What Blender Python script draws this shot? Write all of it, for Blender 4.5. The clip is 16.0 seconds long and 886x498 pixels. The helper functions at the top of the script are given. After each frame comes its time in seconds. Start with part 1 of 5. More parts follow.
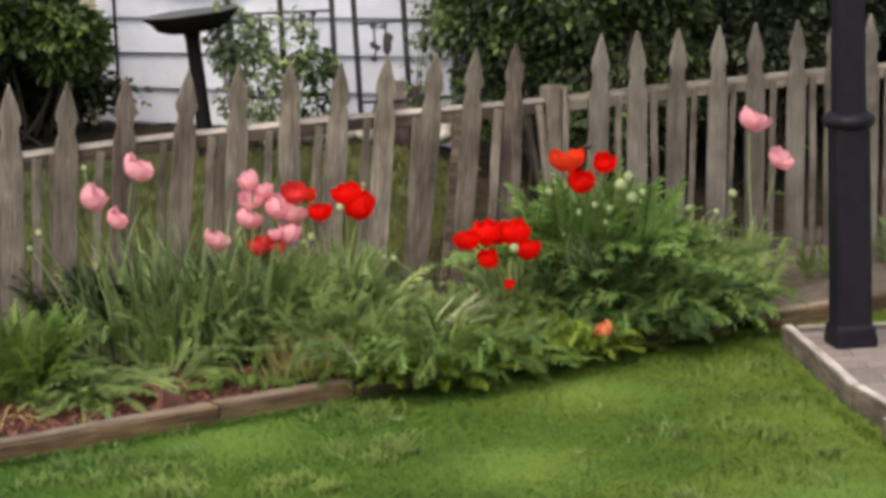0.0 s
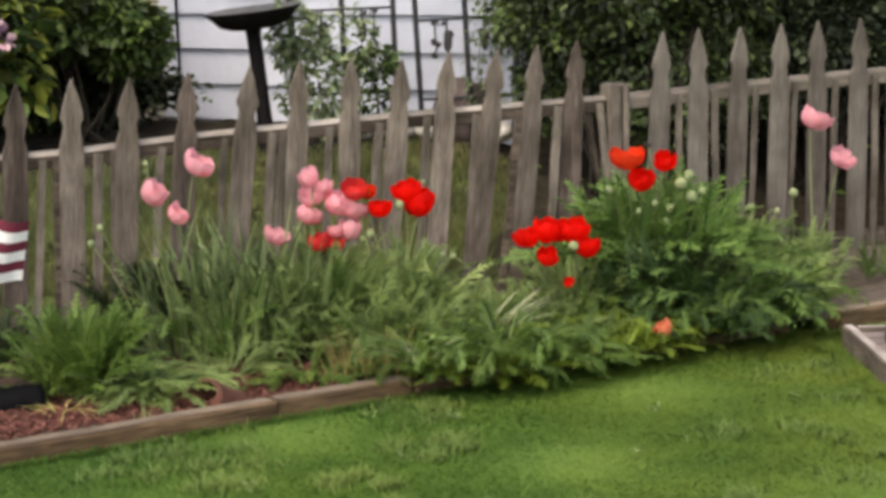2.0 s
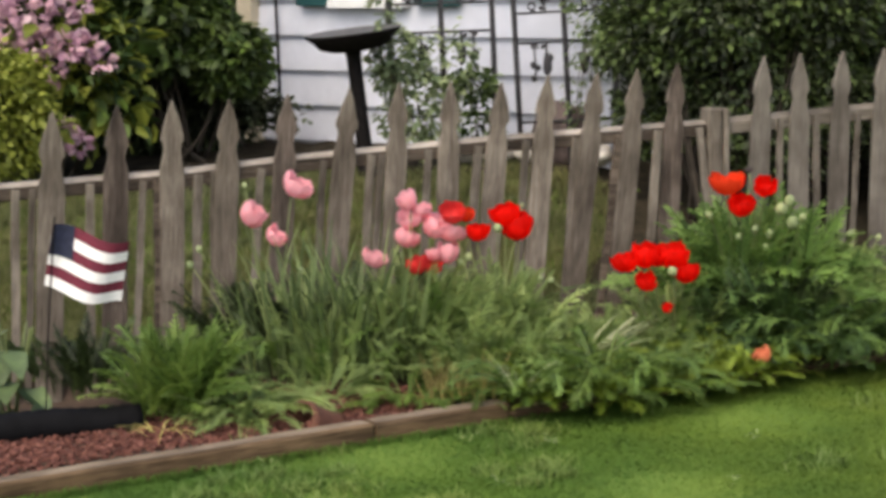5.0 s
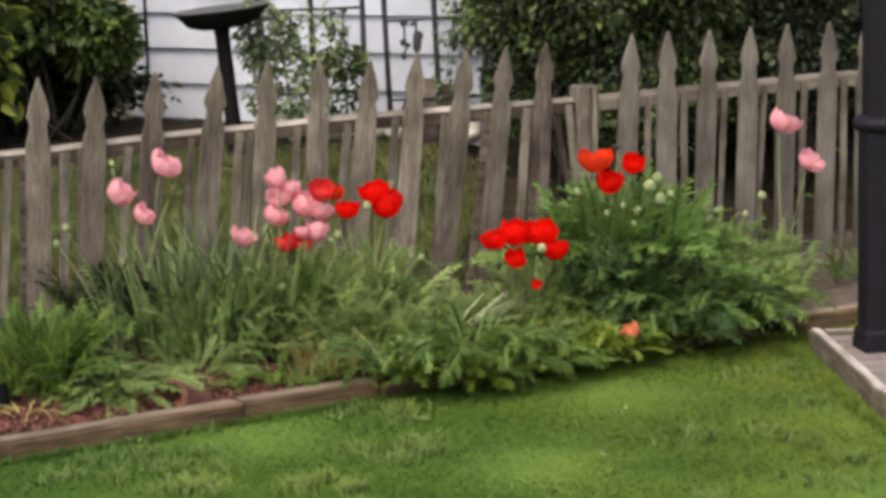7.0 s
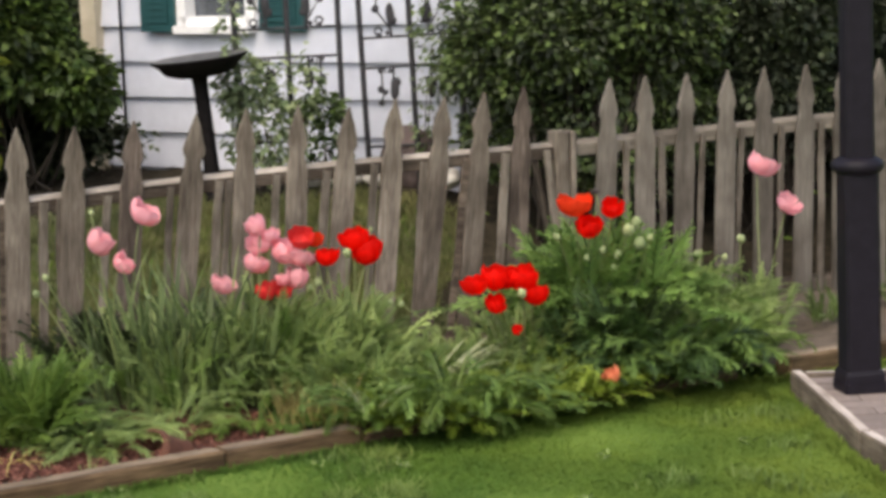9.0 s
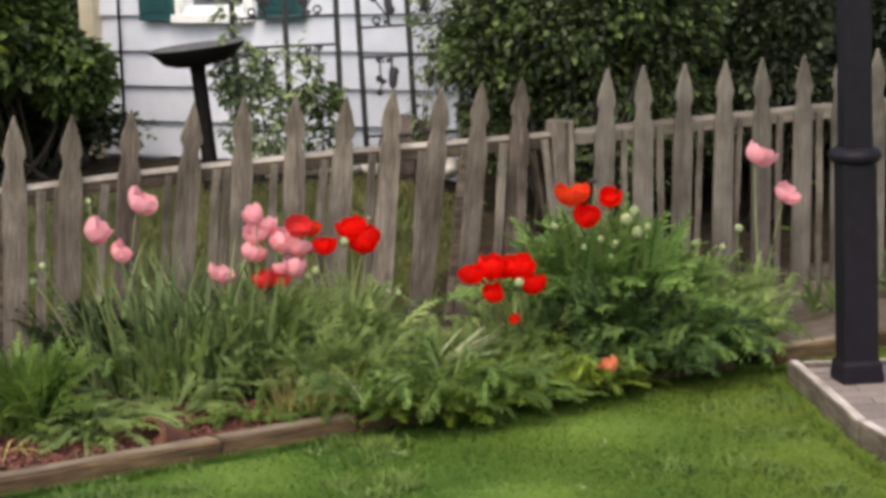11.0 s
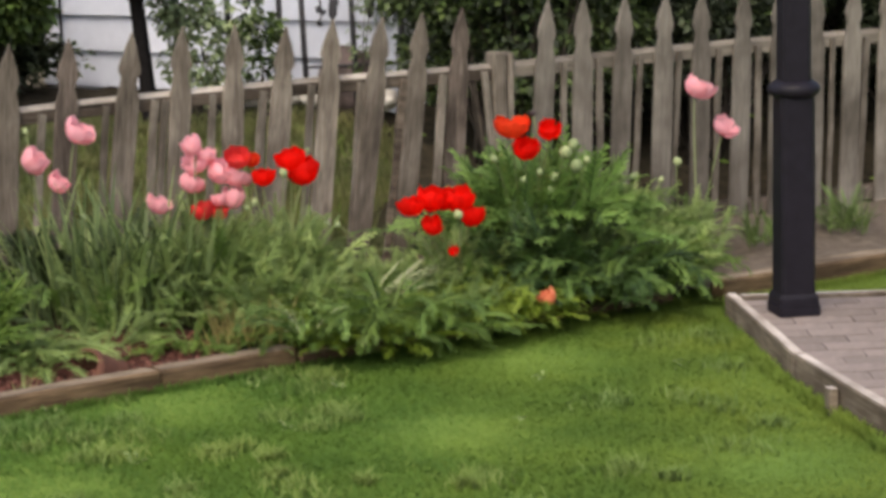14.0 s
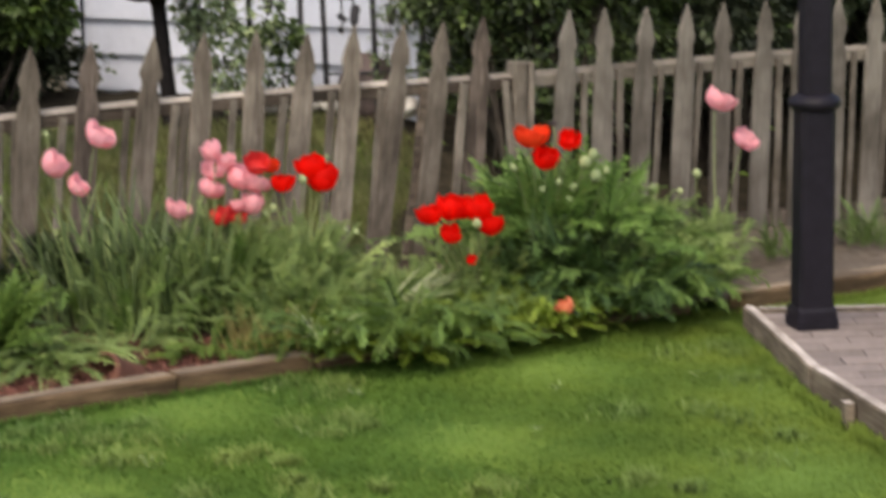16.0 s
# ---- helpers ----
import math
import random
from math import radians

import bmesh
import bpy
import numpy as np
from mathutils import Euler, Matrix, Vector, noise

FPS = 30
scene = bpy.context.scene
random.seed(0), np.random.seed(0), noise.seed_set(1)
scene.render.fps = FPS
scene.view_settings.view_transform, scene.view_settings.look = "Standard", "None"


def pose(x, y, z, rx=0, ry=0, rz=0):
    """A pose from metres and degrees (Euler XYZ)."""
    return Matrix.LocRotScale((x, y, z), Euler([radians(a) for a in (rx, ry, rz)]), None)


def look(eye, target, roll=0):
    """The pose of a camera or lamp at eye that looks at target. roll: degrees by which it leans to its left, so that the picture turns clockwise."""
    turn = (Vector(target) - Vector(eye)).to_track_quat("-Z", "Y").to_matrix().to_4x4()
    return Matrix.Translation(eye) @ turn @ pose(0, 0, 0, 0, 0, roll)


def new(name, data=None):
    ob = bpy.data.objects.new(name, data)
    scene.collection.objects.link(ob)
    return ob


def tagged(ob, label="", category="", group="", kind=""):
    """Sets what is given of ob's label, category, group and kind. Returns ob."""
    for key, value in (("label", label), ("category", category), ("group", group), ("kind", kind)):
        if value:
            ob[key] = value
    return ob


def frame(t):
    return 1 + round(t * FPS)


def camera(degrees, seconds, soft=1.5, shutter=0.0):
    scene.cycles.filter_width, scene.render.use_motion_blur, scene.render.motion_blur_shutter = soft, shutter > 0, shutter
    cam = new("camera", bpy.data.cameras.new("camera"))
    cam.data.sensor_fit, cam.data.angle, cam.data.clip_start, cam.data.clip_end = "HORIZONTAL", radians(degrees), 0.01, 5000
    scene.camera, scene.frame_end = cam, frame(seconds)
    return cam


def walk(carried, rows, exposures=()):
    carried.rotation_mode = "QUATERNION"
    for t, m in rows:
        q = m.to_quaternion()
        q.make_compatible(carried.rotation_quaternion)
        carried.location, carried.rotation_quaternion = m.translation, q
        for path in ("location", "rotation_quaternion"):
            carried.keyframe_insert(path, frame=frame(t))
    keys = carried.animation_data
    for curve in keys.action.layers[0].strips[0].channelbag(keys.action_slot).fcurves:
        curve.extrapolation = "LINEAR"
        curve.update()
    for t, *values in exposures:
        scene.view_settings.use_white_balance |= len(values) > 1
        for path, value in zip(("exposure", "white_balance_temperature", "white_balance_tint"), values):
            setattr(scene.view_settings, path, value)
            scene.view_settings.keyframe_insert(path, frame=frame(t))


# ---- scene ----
cam = camera(22.2, 16.0, soft=3.7, shutter=0.9)

# seconds, place in metres, turn in degrees
PATH = [
    (0.0, -0.007, -0.022, 1.701, 80.662, 2.196, -0.557),
    (0.5, -0.006, -0.018, 1.702, 81.278, 2.093, -0.470),
    (1.0, 0.000, -0.017, 1.701, 81.868, 2.139, -0.354),
    (1.5, -0.006, -0.019, 1.699, 80.940, 2.189, 0.776),
    (2.0, -0.007, -0.021, 1.699, 80.660, 2.079, 0.992),
    (2.5, -0.013, -0.016, 1.695, 80.455, 1.836, 1.799),
    (3.0, -0.015, -0.013, 1.694, 80.223, 1.537, 2.032),
    (3.5, -0.015, -0.013, 1.691, 80.483, 1.640, 3.018),
    (3.7, -0.017, -0.006, 1.698, 81.145, 2.046, 4.390),
    (5.8, 0.001, -0.005, 1.705, 81.436, 2.139, 2.601),
    (6.0, 0.003, 0.004, 1.702, 81.506, 2.209, 2.314),
    (6.5, 0.006, -0.003, 1.698, 81.000, 1.884, 0.747),
    (7.0, 0.002, 0.004, 1.700, 80.639, 1.693, 0.289),
    (7.5, -0.002, 0.001, 1.704, 81.065, 1.725, 0.571),
    (8.0, -0.001, 0.006, 1.701, 81.409, 1.839, 0.382),
    (8.5, -0.002, 0.005, 1.699, 81.806, 2.050, -0.107),
    (9.0, -0.004, 0.001, 1.699, 81.798, 2.175, -0.341),
    (9.2, -0.004, 0.001, 1.699, 81.669, 2.175, -0.298),
    (11.3, 0.001, 0.005, 1.694, 81.551, 2.055, -0.349),
    (11.5, 0.001, 0.005, 1.694, 81.536, 2.050, -0.335),
    (12.0, 0.000, 0.005, 1.699, 81.043, 2.210, -0.370),
    (12.5, -0.000, -0.001, 1.693, 80.851, 2.080, -0.423),
    (13.0, -0.003, 0.004, 1.699, 80.486, 1.901, -0.564),
    (13.5, 0.007, 0.001, 1.699, 80.026, 1.792, -1.154),
    (14.0, 0.003, 0.007, 1.695, 79.770, 1.611, -1.832),
    (14.5, 0.002, 0.006, 1.685, 79.340, 1.679, -2.012),
    (15.0, -0.002, 0.001, 1.688, 79.140, 1.358, -1.880),
    (15.5, -0.001, 0.005, 1.686, 79.198, 0.938, -2.038),
    (16.0, 0.000, 0.006, 1.696, 79.990, 0.890, -1.252),
]
walk(cam, [(t, pose(x, y, z, rx, ry, rz)) for t, x, y, z, rx, ry, rz in PATH],
     exposures=[(0.0, 1.09, 7050, 8), (16.0, 1.09, 7050, 8)])

# ---- sky and sun: an overcast afternoon ----
world = bpy.data.worlds.new("overcast_sky")
scene.world = world
world.use_nodes = True
wn, wl = world.node_tree.nodes, world.node_tree.links
sky = wn.new("ShaderNodeTexSky")
sky.sky_type = "NISHITA"
sky.sun_disc = False
sky.sun_elevation = radians(58)
sky.sun_rotation = radians(200)
sky.air_density = 1.0
sky.dust_density = 4.0
wl.new(sky.outputs["Color"], wn["Background"].inputs["Color"])
wn["Background"].inputs["Strength"].default_value = 0.14
sun_data = bpy.data.lights.new("sun", "SUN")
sun_data.energy = 0.75
sun_data.angle = radians(60)
sun_data.color = (1.0, 0.96, 0.9)
sun = new("sun", sun_data)
sun.matrix_world = look((-3.0, -6.0, 12.0), (0.5, 8.0, 0.0))

# ---- materials ----
def nodes_of(name):
    m = bpy.data.materials.new(name)
    m.use_nodes = True
    nt = m.node_tree
    return m, nt, nt.nodes["Principled BSDF"]


def ramp(nt, fac, stops):
    r = nt.nodes.new("ShaderNodeValToRGB")
    els = r.color_ramp.elements
    while len(els) < len(stops):
        els.new(0.5)
    for e, (p, c) in zip(els, stops):
        e.position, e.color = p, (*c, 1)
    nt.links.new(fac, r.inputs["Fac"])
    return r.outputs["Color"]


def noise_fac(nt, scale, detail=4.0, rough=0.6, stretch=(1, 1, 1), coord="Object", shuffle=False):
    tc = nt.nodes.new("ShaderNodeTexCoord")
    mp = nt.nodes.new("ShaderNodeMapping")
    mp.inputs["Scale"].default_value = stretch
    n = nt.nodes.new("ShaderNodeTexNoise")
    n.inputs["Scale"].default_value = scale
    n.inputs["Detail"].default_value = detail
    n.inputs["Roughness"].default_value = rough
    nt.links.new(tc.outputs[coord], mp.inputs["Vector"])
    if shuffle:
        far = nt.nodes.new("ShaderNodeVectorMath")
        far.operation = "ADD"
        step = nt.nodes.new("ShaderNodeMath")
        step.operation = "MULTIPLY"
        step.inputs[1].default_value = 90.0
        nt.links.new(rand_of(nt, False), step.inputs[0])
        nt.links.new(mp.outputs["Vector"], far.inputs[0])
        nt.links.new(step.outputs[0], far.inputs[1])
        nt.links.new(far.outputs[0], n.inputs["Vector"])
    else:
        nt.links.new(mp.outputs["Vector"], n.inputs["Vector"])
    return n.outputs["Fac"]


def mix(nt, a, b, fac, mode="MIX"):
    m = nt.nodes.new("ShaderNodeMix")
    m.data_type, m.blend_type = "RGBA", mode
    for sock, v in ((m.inputs[6], a), (m.inputs[7], b), (m.inputs[0], fac)):
        if hasattr(v, "is_linked"):
            nt.links.new(v, sock)
        else:
            sock.default_value = (*v, 1) if isinstance(v, tuple) else v
    return m.outputs[2]


def bump(nt, bsdf, fac, strength, distance):
    b = nt.nodes.new("ShaderNodeBump")
    b.inputs["Strength"].default_value = strength
    b.inputs["Distance"].default_value = distance
    nt.links.new(fac, b.inputs["Height"])
    nt.links.new(b.outputs["Normal"], bsdf.inputs["Normal"])


def rand_of(nt, island):
    if island:
        return nt.nodes.new("ShaderNodeNewGeometry").outputs["Random Per Island"]
    return nt.nodes.new("ShaderNodeObjectInfo").outputs["Random"]


def leaf_material(name, dark, mid, light, island=True, rough=0.55, through_light=0.3, patch=3.0, uneven=0.0):
    """Foliage: colour varies from leaf to leaf and over patches of the plant; light passes through."""
    m, nt, b = nodes_of(name)
    dark, mid, light = [(r * 1.3, g * 1.3, bl * 0.65) for r, g, bl in (dark, mid, light)]
    col = ramp(nt, rand_of(nt, island), [(0.0, dark), (0.5, mid), (1.0, light)])
    big = noise_fac(nt, patch, 2.0)
    shade = ramp(nt, big, [(0.3, (0.72, 0.72, 0.72)), (0.7, (1.25, 1.22, 1.1))])
    col = mix(nt, col, shade, 1.0, "MULTIPLY")
    if uneven:
        # sprays of paler leaves among darker ones, by noise
        spray = noise_fac(nt, 7.0, 3.0, 0.55)
        col = mix(nt, col, ramp(nt, spray, [(0.38, (0.55, 0.55, 0.55)), (0.5, (0.95, 0.95, 0.95)), (0.66, (2.1, 2.1, 1.9))]), uneven, "MULTIPLY")
    nt.links.new(col, b.inputs["Base Color"])
    b.inputs["Roughness"].default_value = rough
    b.inputs["Specular IOR Level"].default_value = 0.35
    tr = nt.nodes.new("ShaderNodeBsdfTranslucent")
    nt.links.new(col, tr.inputs["Color"])
    ms = nt.nodes.new("ShaderNodeMixShader")
    ms.inputs[0].default_value = through_light
    nt.links.new(b.outputs[0], ms.inputs[1])
    nt.links.new(tr.outputs[0], ms.inputs[2])
    nt.links.new(ms.outputs[0], nt.nodes["Material Output"].inputs["Surface"])
    return m


def petal_material(name, inner, outer, vein, through_light=0.35):
    m, nt, b = nodes_of(name)
    f = noise_fac(nt, 38.0, 4.0, 0.6)
    col = ramp(nt, f, [(0.25, inner), (0.55, outer), (0.8, vein)])
    rnd = ramp(nt, rand_of(nt, False), [(0.0, (0.82, 0.82, 0.82)), (1.0, (1.08, 1.1, 1.1))])
    col = mix(nt, col, rnd, 1.0, "MULTIPLY")
    nt.links.new(col, b.inputs["Base Color"])
    b.inputs["Roughness"].default_value = 0.6
    b.inputs["Specular IOR Level"].default_value = 0.2
    bump(nt, b, noise_fac(nt, 90.0, 3.0), 0.3, 0.004)
    tr = nt.nodes.new("ShaderNodeBsdfTranslucent")
    nt.links.new(col, tr.inputs["Color"])
    ms = nt.nodes.new("ShaderNodeMixShader")
    ms.inputs[0].default_value = through_light
    nt.links.new(b.outputs[0], ms.inputs[1])
    nt.links.new(tr.outputs[0], ms.inputs[2])
    nt.links.new(ms.outputs[0], nt.nodes["Material Output"].inputs["Surface"])
    return m


def wood_material(name, dark, mid, light, grain=(14, 14, 1.2), rough=0.85, streaky=1.0):
    """Weathered timber: long grain along z, blotches of damp, pieces that differ."""
    m, nt, b = nodes_of(name)
    g = noise_fac(nt, 9.0, 6.0, 0.65, grain, shuffle=True)
    col = ramp(nt, g, [(0.3, dark), (0.52, mid), (0.72, light)])
    blot = ramp(nt, noise_fac(nt, 3.2, 3.0, shuffle=True), [(0.34, (0.5, 0.48, 0.46)), (0.6, (1.1, 1.1, 1.1))])
    col = mix(nt, col, blot, 1.0, "MULTIPLY")
    streak = noise_fac(nt, 9.0, 2.0, 0.5, tuple(0.25 * q for q in grain), shuffle=True)
    col = mix(nt, col, ramp(nt, streak, [(0.36, (0.52, 0.5, 0.48)), (0.5, (0.98, 0.97, 0.96)), (0.68, (1.18, 1.17, 1.15))]), streaky, "MULTIPLY")
    piece = ramp(nt, rand_of(nt, False), [(0.0, (0.62, 0.6, 0.58)), (0.4, (0.9, 0.89, 0.88)), (1.0, (1.18, 1.17, 1.15))])
    col = mix(nt, col, piece, 1.0, "MULTIPLY")
    nt.links.new(col, b.inputs["Base Color"])
    b.inputs["Roughness"].default_value = rough
    b.inputs["Specular IOR Level"].default_value = 0.25
    bump(nt, b, g, 0.5, 0.004)
    return m


def plain_material(name, a, c, scale=20.0, rough=0.6, metal=0.0, relief=0.2, spec=0.5):
    m, nt, b = nodes_of(name)
    f = noise_fac(nt, scale, 5.0)
    nt.links.new(ramp(nt, f, [(0.3, a), (0.7, c)]), b.inputs["Base Color"])
    b.inputs["Roughness"].default_value = rough
    b.inputs["Metallic"].default_value = metal
    b.inputs["Specular IOR Level"].default_value = spec
    bump(nt, b, f, relief, 0.004)
    return m


M_FENCE = wood_material("weathered_picket_wood", (0.09, 0.074, 0.06), (0.18, 0.155, 0.13), (0.265, 0.235, 0.203), streaky=0.5)
M_FENCE_NEW = wood_material("newer_picket_wood", (0.115, 0.101, 0.086), (0.162, 0.145, 0.127), (0.212, 0.192, 0.17), streaky=0.35)
M_FENCE_DAMP = wood_material("damp_dark_picket_wood", (0.055, 0.042, 0.036), (0.115, 0.093, 0.08), (0.185, 0.157, 0.137))
M_RAIL = wood_material("weathered_rail_wood", (0.045, 0.034, 0.026), (0.09, 0.071, 0.057), (0.15, 0.124, 0.103), (1.2, 14, 14))
M_FENCE_NEW_RAIL = wood_material("newer_rail_wood", (0.1, 0.087, 0.073), (0.15, 0.132, 0.113), (0.21, 0.187, 0.16), (1.2, 14, 14), streaky=0.5)
M_RAIL_PALE = wood_material("weathered_lit_rail", (0.28, 0.245, 0.21), (0.45, 0.408, 0.362), (0.58, 0.537, 0.487), (1.2, 14, 14), streaky=0.5)
M_TIMBER = wood_material("edging_timber", (0.055, 0.034, 0.018), (0.109, 0.071, 0.039), (0.175, 0.119, 0.072), (0.92, 10.2, 9.84))
M_BOARD = wood_material("patio_board", (0.075, 0.057, 0.042), (0.13, 0.103, 0.08), (0.19, 0.158, 0.128), (10, 0.8, 10), streaky=0.6)
M_IRON = plain_material("black_iron", (0.006, 0.005, 0.005), (0.013, 0.011, 0.011), 30.0, 0.65, 0.0, 0.2, 0.05)
M_BASIN = plain_material("sky_sheen_iron", (0.06, 0.06, 0.064), (0.12, 0.12, 0.125), 18.0, 0.5, 0.0, 0.2, 0.4)
M_POST = plain_material("black_painted_post", (0.0075, 0.006, 0.0095), (0.0125, 0.0105, 0.016), 25.0, 0.5, 0.0, 0.05, 0.16)
M_SIDING = plain_material("white_siding", (0.51, 0.533, 0.612), (0.605, 0.628, 0.712), 7.0, 0.5, 0.0, 0.1)
M_TRIM = plain_material("white_trim", (0.7, 0.7, 0.72), (0.82, 0.82, 0.83), 12.0, 0.45)
M_BEIGE = plain_material("beige_painted_wood", (0.42, 0.37, 0.27), (0.55, 0.49, 0.38), 9.0, 0.7)
M_SHUTTER = plain_material("dark_teal_shutter", (0.008, 0.045, 0.05), (0.016, 0.075, 0.08), 14.0, 0.5)
M_FOUND = plain_material("foundation_concrete", (0.2, 0.19, 0.18), (0.33, 0.31, 0.29), 8.0, 0.9, 0.0, 0.5)
M_ROOF = plain_material("asphalt_shingle", (0.05, 0.05, 0.055), (0.11, 0.105, 0.1), 30.0, 0.9, 0.0, 0.6)
M_STONE = plain_material("pale_stone", (0.4, 0.37, 0.33), (0.66, 0.62, 0.57), 14.0, 0.85, 0.0, 0.5)
M_BOULDER = plain_material("brown_boulder", (0.05, 0.036, 0.034), (0.14, 0.1, 0.092), 12.0, 0.85, 0.0, 0.6)
M_TERRA = plain_material("terracotta", (0.06, 0.02, 0.011), (0.15, 0.055, 0.03), 16.0, 0.85, 0.0, 0.5)
M_PIPE = plain_material("black_plastic", (0.003, 0.003, 0.0035), (0.007, 0.007, 0.008), 20.0, 0.7, 0.0, 0.2, 0.06)
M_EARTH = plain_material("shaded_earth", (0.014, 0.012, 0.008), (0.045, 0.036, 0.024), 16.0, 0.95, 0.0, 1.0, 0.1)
M_TRELLIS = plain_material("grey_black_iron", (0.02, 0.019, 0.022), (0.045, 0.043, 0.05), 30.0, 0.6, 0.0, 0.2, 0.3)
M_BOARD_TOP = wood_material("sun_bleached_board", (0.3, 0.262, 0.235), (0.4, 0.355, 0.325), (0.5, 0.455, 0.425), (10, 0.8, 10), streaky=0.3)
M_BLEACHED = wood_material("sun_bleached_wood", (0.13, 0.098, 0.068), (0.21, 0.165, 0.12), (0.3, 0.245, 0.19), (1.0, 12, 12))


def soil_material():
    """Crumbly soil, dark among the plants, pale at the far end of the bed."""
    m, nt, b = nodes_of("bed_soil")
    f = noise_fac(nt, 22.0, 5.0)
    col = ramp(nt, f, [(0.3, (0.03, 0.021, 0.015)), (0.7, (0.09, 0.06, 0.043))])
    tc = nt.nodes.new("ShaderNodeTexCoord")
    sep = nt.nodes.new("ShaderNodeSeparateXYZ")
    nt.links.new(tc.outputs["Object"], sep.inputs[0])
    far = nt.nodes.new("ShaderNodeMath")
    far.operation = "MULTIPLY_ADD"
    far.inputs[1].default_value = 0.5
    nt.links.new(noise_fac(nt, 4.0, 4.0), far.inputs[0])
    nt.links.new(sep.outputs["X"], far.inputs[2])
    dry = nt.nodes.new("ShaderNodeMapRange")
    dry.inputs["From Min"].default_value, dry.inputs["From Max"].default_value = 1.1, 1.6
    nt.links.new(far.outputs[0], dry.inputs["Value"])
    col = mix(nt, col, ramp(nt, f, [(0.3, (0.065, 0.05, 0.038)), (0.7, (0.135, 0.108, 0.084))]), dry.outputs["Result"])
    nt.links.new(col, b.inputs["Base Color"])
    b.inputs["Roughness"].default_value = 0.95
    b.inputs["Specular IOR Level"].default_value = 0.2
    bump(nt, b, f, 1.0, 0.004)
    return m


M_SOIL = soil_material()
M_BROAD = leaf_material("blue_green_broad_leaf", (0.03, 0.055, 0.045), (0.05, 0.08, 0.068), (0.09, 0.125, 0.11), False, 0.45, 0.15)
M_STEM = leaf_material("flower_stem", (0.098, 0.128, 0.1), (0.135, 0.164, 0.138), (0.18, 0.208, 0.19), False, 0.6, 0.1)
M_BUD = leaf_material("poppy_bud", (0.14, 0.18, 0.18), (0.19, 0.23, 0.235), (0.26, 0.3, 0.32), False, 0.8, 0.1)
M_POD = plain_material("poppy_pod", (0.03, 0.02, 0.03), (0.09, 0.07, 0.06), 60.0, 0.8)
M_RED = petal_material("scarlet_petal", (0.93, 0.006, 0.003), (0.96, 0.008, 0.004), (0.97, 0.014, 0.007), 0.6)
M_ORANGE = petal_material("orange_red_petal", (0.82, 0.03, 0.008), (0.92, 0.065, 0.016), (0.95, 0.12, 0.04), 0.45)
M_CRIMSON = petal_material("faded_crimson_petal", (0.62, 0.022, 0.024), (0.74, 0.042, 0.042), (0.8, 0.09, 0.08))
M_SLAT = wood_material("grey_slat_wood", (0.1, 0.085, 0.07), (0.16, 0.139, 0.118), (0.225, 0.2, 0.173), streaky=0.6)
M_PINK = petal_material("salmon_pink_petal", (0.93, 0.33, 0.39), (0.95, 0.47, 0.53), (0.97, 0.7, 0.72), 0.45)
M_PEACH = petal_material("withered_peach_petal", (0.7, 0.06, 0.025), (0.76, 0.24, 0.12), (0.84, 0.62, 0.42))
M_POPPY = leaf_material("poppy_leaf", (0.056, 0.097, 0.04), (0.091, 0.145, 0.055), (0.134, 0.199, 0.081), through_light=0.4)
M_POPPY_PALE = leaf_material("grey_green_leaf", (0.124, 0.175, 0.123), (0.174, 0.241, 0.165), (0.241, 0.316, 0.227), through_light=0.4)
# darkened poppy greens: shade inside the mound is put into the colour
M_DEEPO = leaf_material("single_shaded_green_leaf", (0.025, 0.052, 0.024), (0.037, 0.073, 0.034), (0.054, 0.097, 0.046), False)
M_POPPY_DEEP = leaf_material("deep_green_shaded_leaf", (0.017, 0.037, 0.018), (0.03, 0.059, 0.028), (0.048, 0.088, 0.042))
M_POPPY_MOUND = leaf_material("mound_leaf", (0.076, 0.136, 0.069), (0.125, 0.212, 0.105), (0.179, 0.286, 0.152), through_light=0.4)
M_BLANCHED = leaf_material("blanched_strap_leaf", (0.22, 0.259, 0.272), (0.308, 0.346, 0.391), (0.44, 0.454, 0.578))
M_LIMEO = leaf_material("single_yellow_green_leaf", (0.105, 0.152, 0.036), (0.142, 0.2, 0.048), (0.18, 0.245, 0.072), False)
# near-black leaves: the shadow between plants is put into this colour
M_SHADE = leaf_material("shadow_toned_leaf", (0.012, 0.02, 0.013), (0.026, 0.042, 0.026), (0.05, 0.075, 0.048))
M_LIME = leaf_material("yellow_green_leaf", (0.097, 0.14, 0.032), (0.14, 0.196, 0.046), (0.194, 0.257, 0.074), through_light=0.4)
M_YARROW = leaf_material("yarrow_leaf", (0.068, 0.118, 0.049), (0.11, 0.179, 0.076), (0.167, 0.242, 0.113), through_light=0.4)
# darker than the single straps: shadow in the gaps is in this colour
M_STRAP = leaf_material("strap_leaf", (0.056, 0.084, 0.065), (0.09, 0.127, 0.101), (0.14, 0.187, 0.159))
M_STRAPO = leaf_material("single_strap_leaf", (0.117, 0.164, 0.132), (0.174, 0.23, 0.189), (0.246, 0.311, 0.261), False)
M_LEAFO = leaf_material("single_poppy_leaf", (0.078, 0.133, 0.063), (0.1, 0.166, 0.077), (0.127, 0.202, 0.099), False)
M_LAVENDER = leaf_material("lavender_leaf", (0.061, 0.092, 0.058), (0.091, 0.136, 0.087), (0.133, 0.192, 0.125))
M_STRAW = leaf_material("straw_leaf", (0.26, 0.225, 0.15), (0.36, 0.32, 0.22), (0.46, 0.41, 0.31), True, 0.8, 0.15)
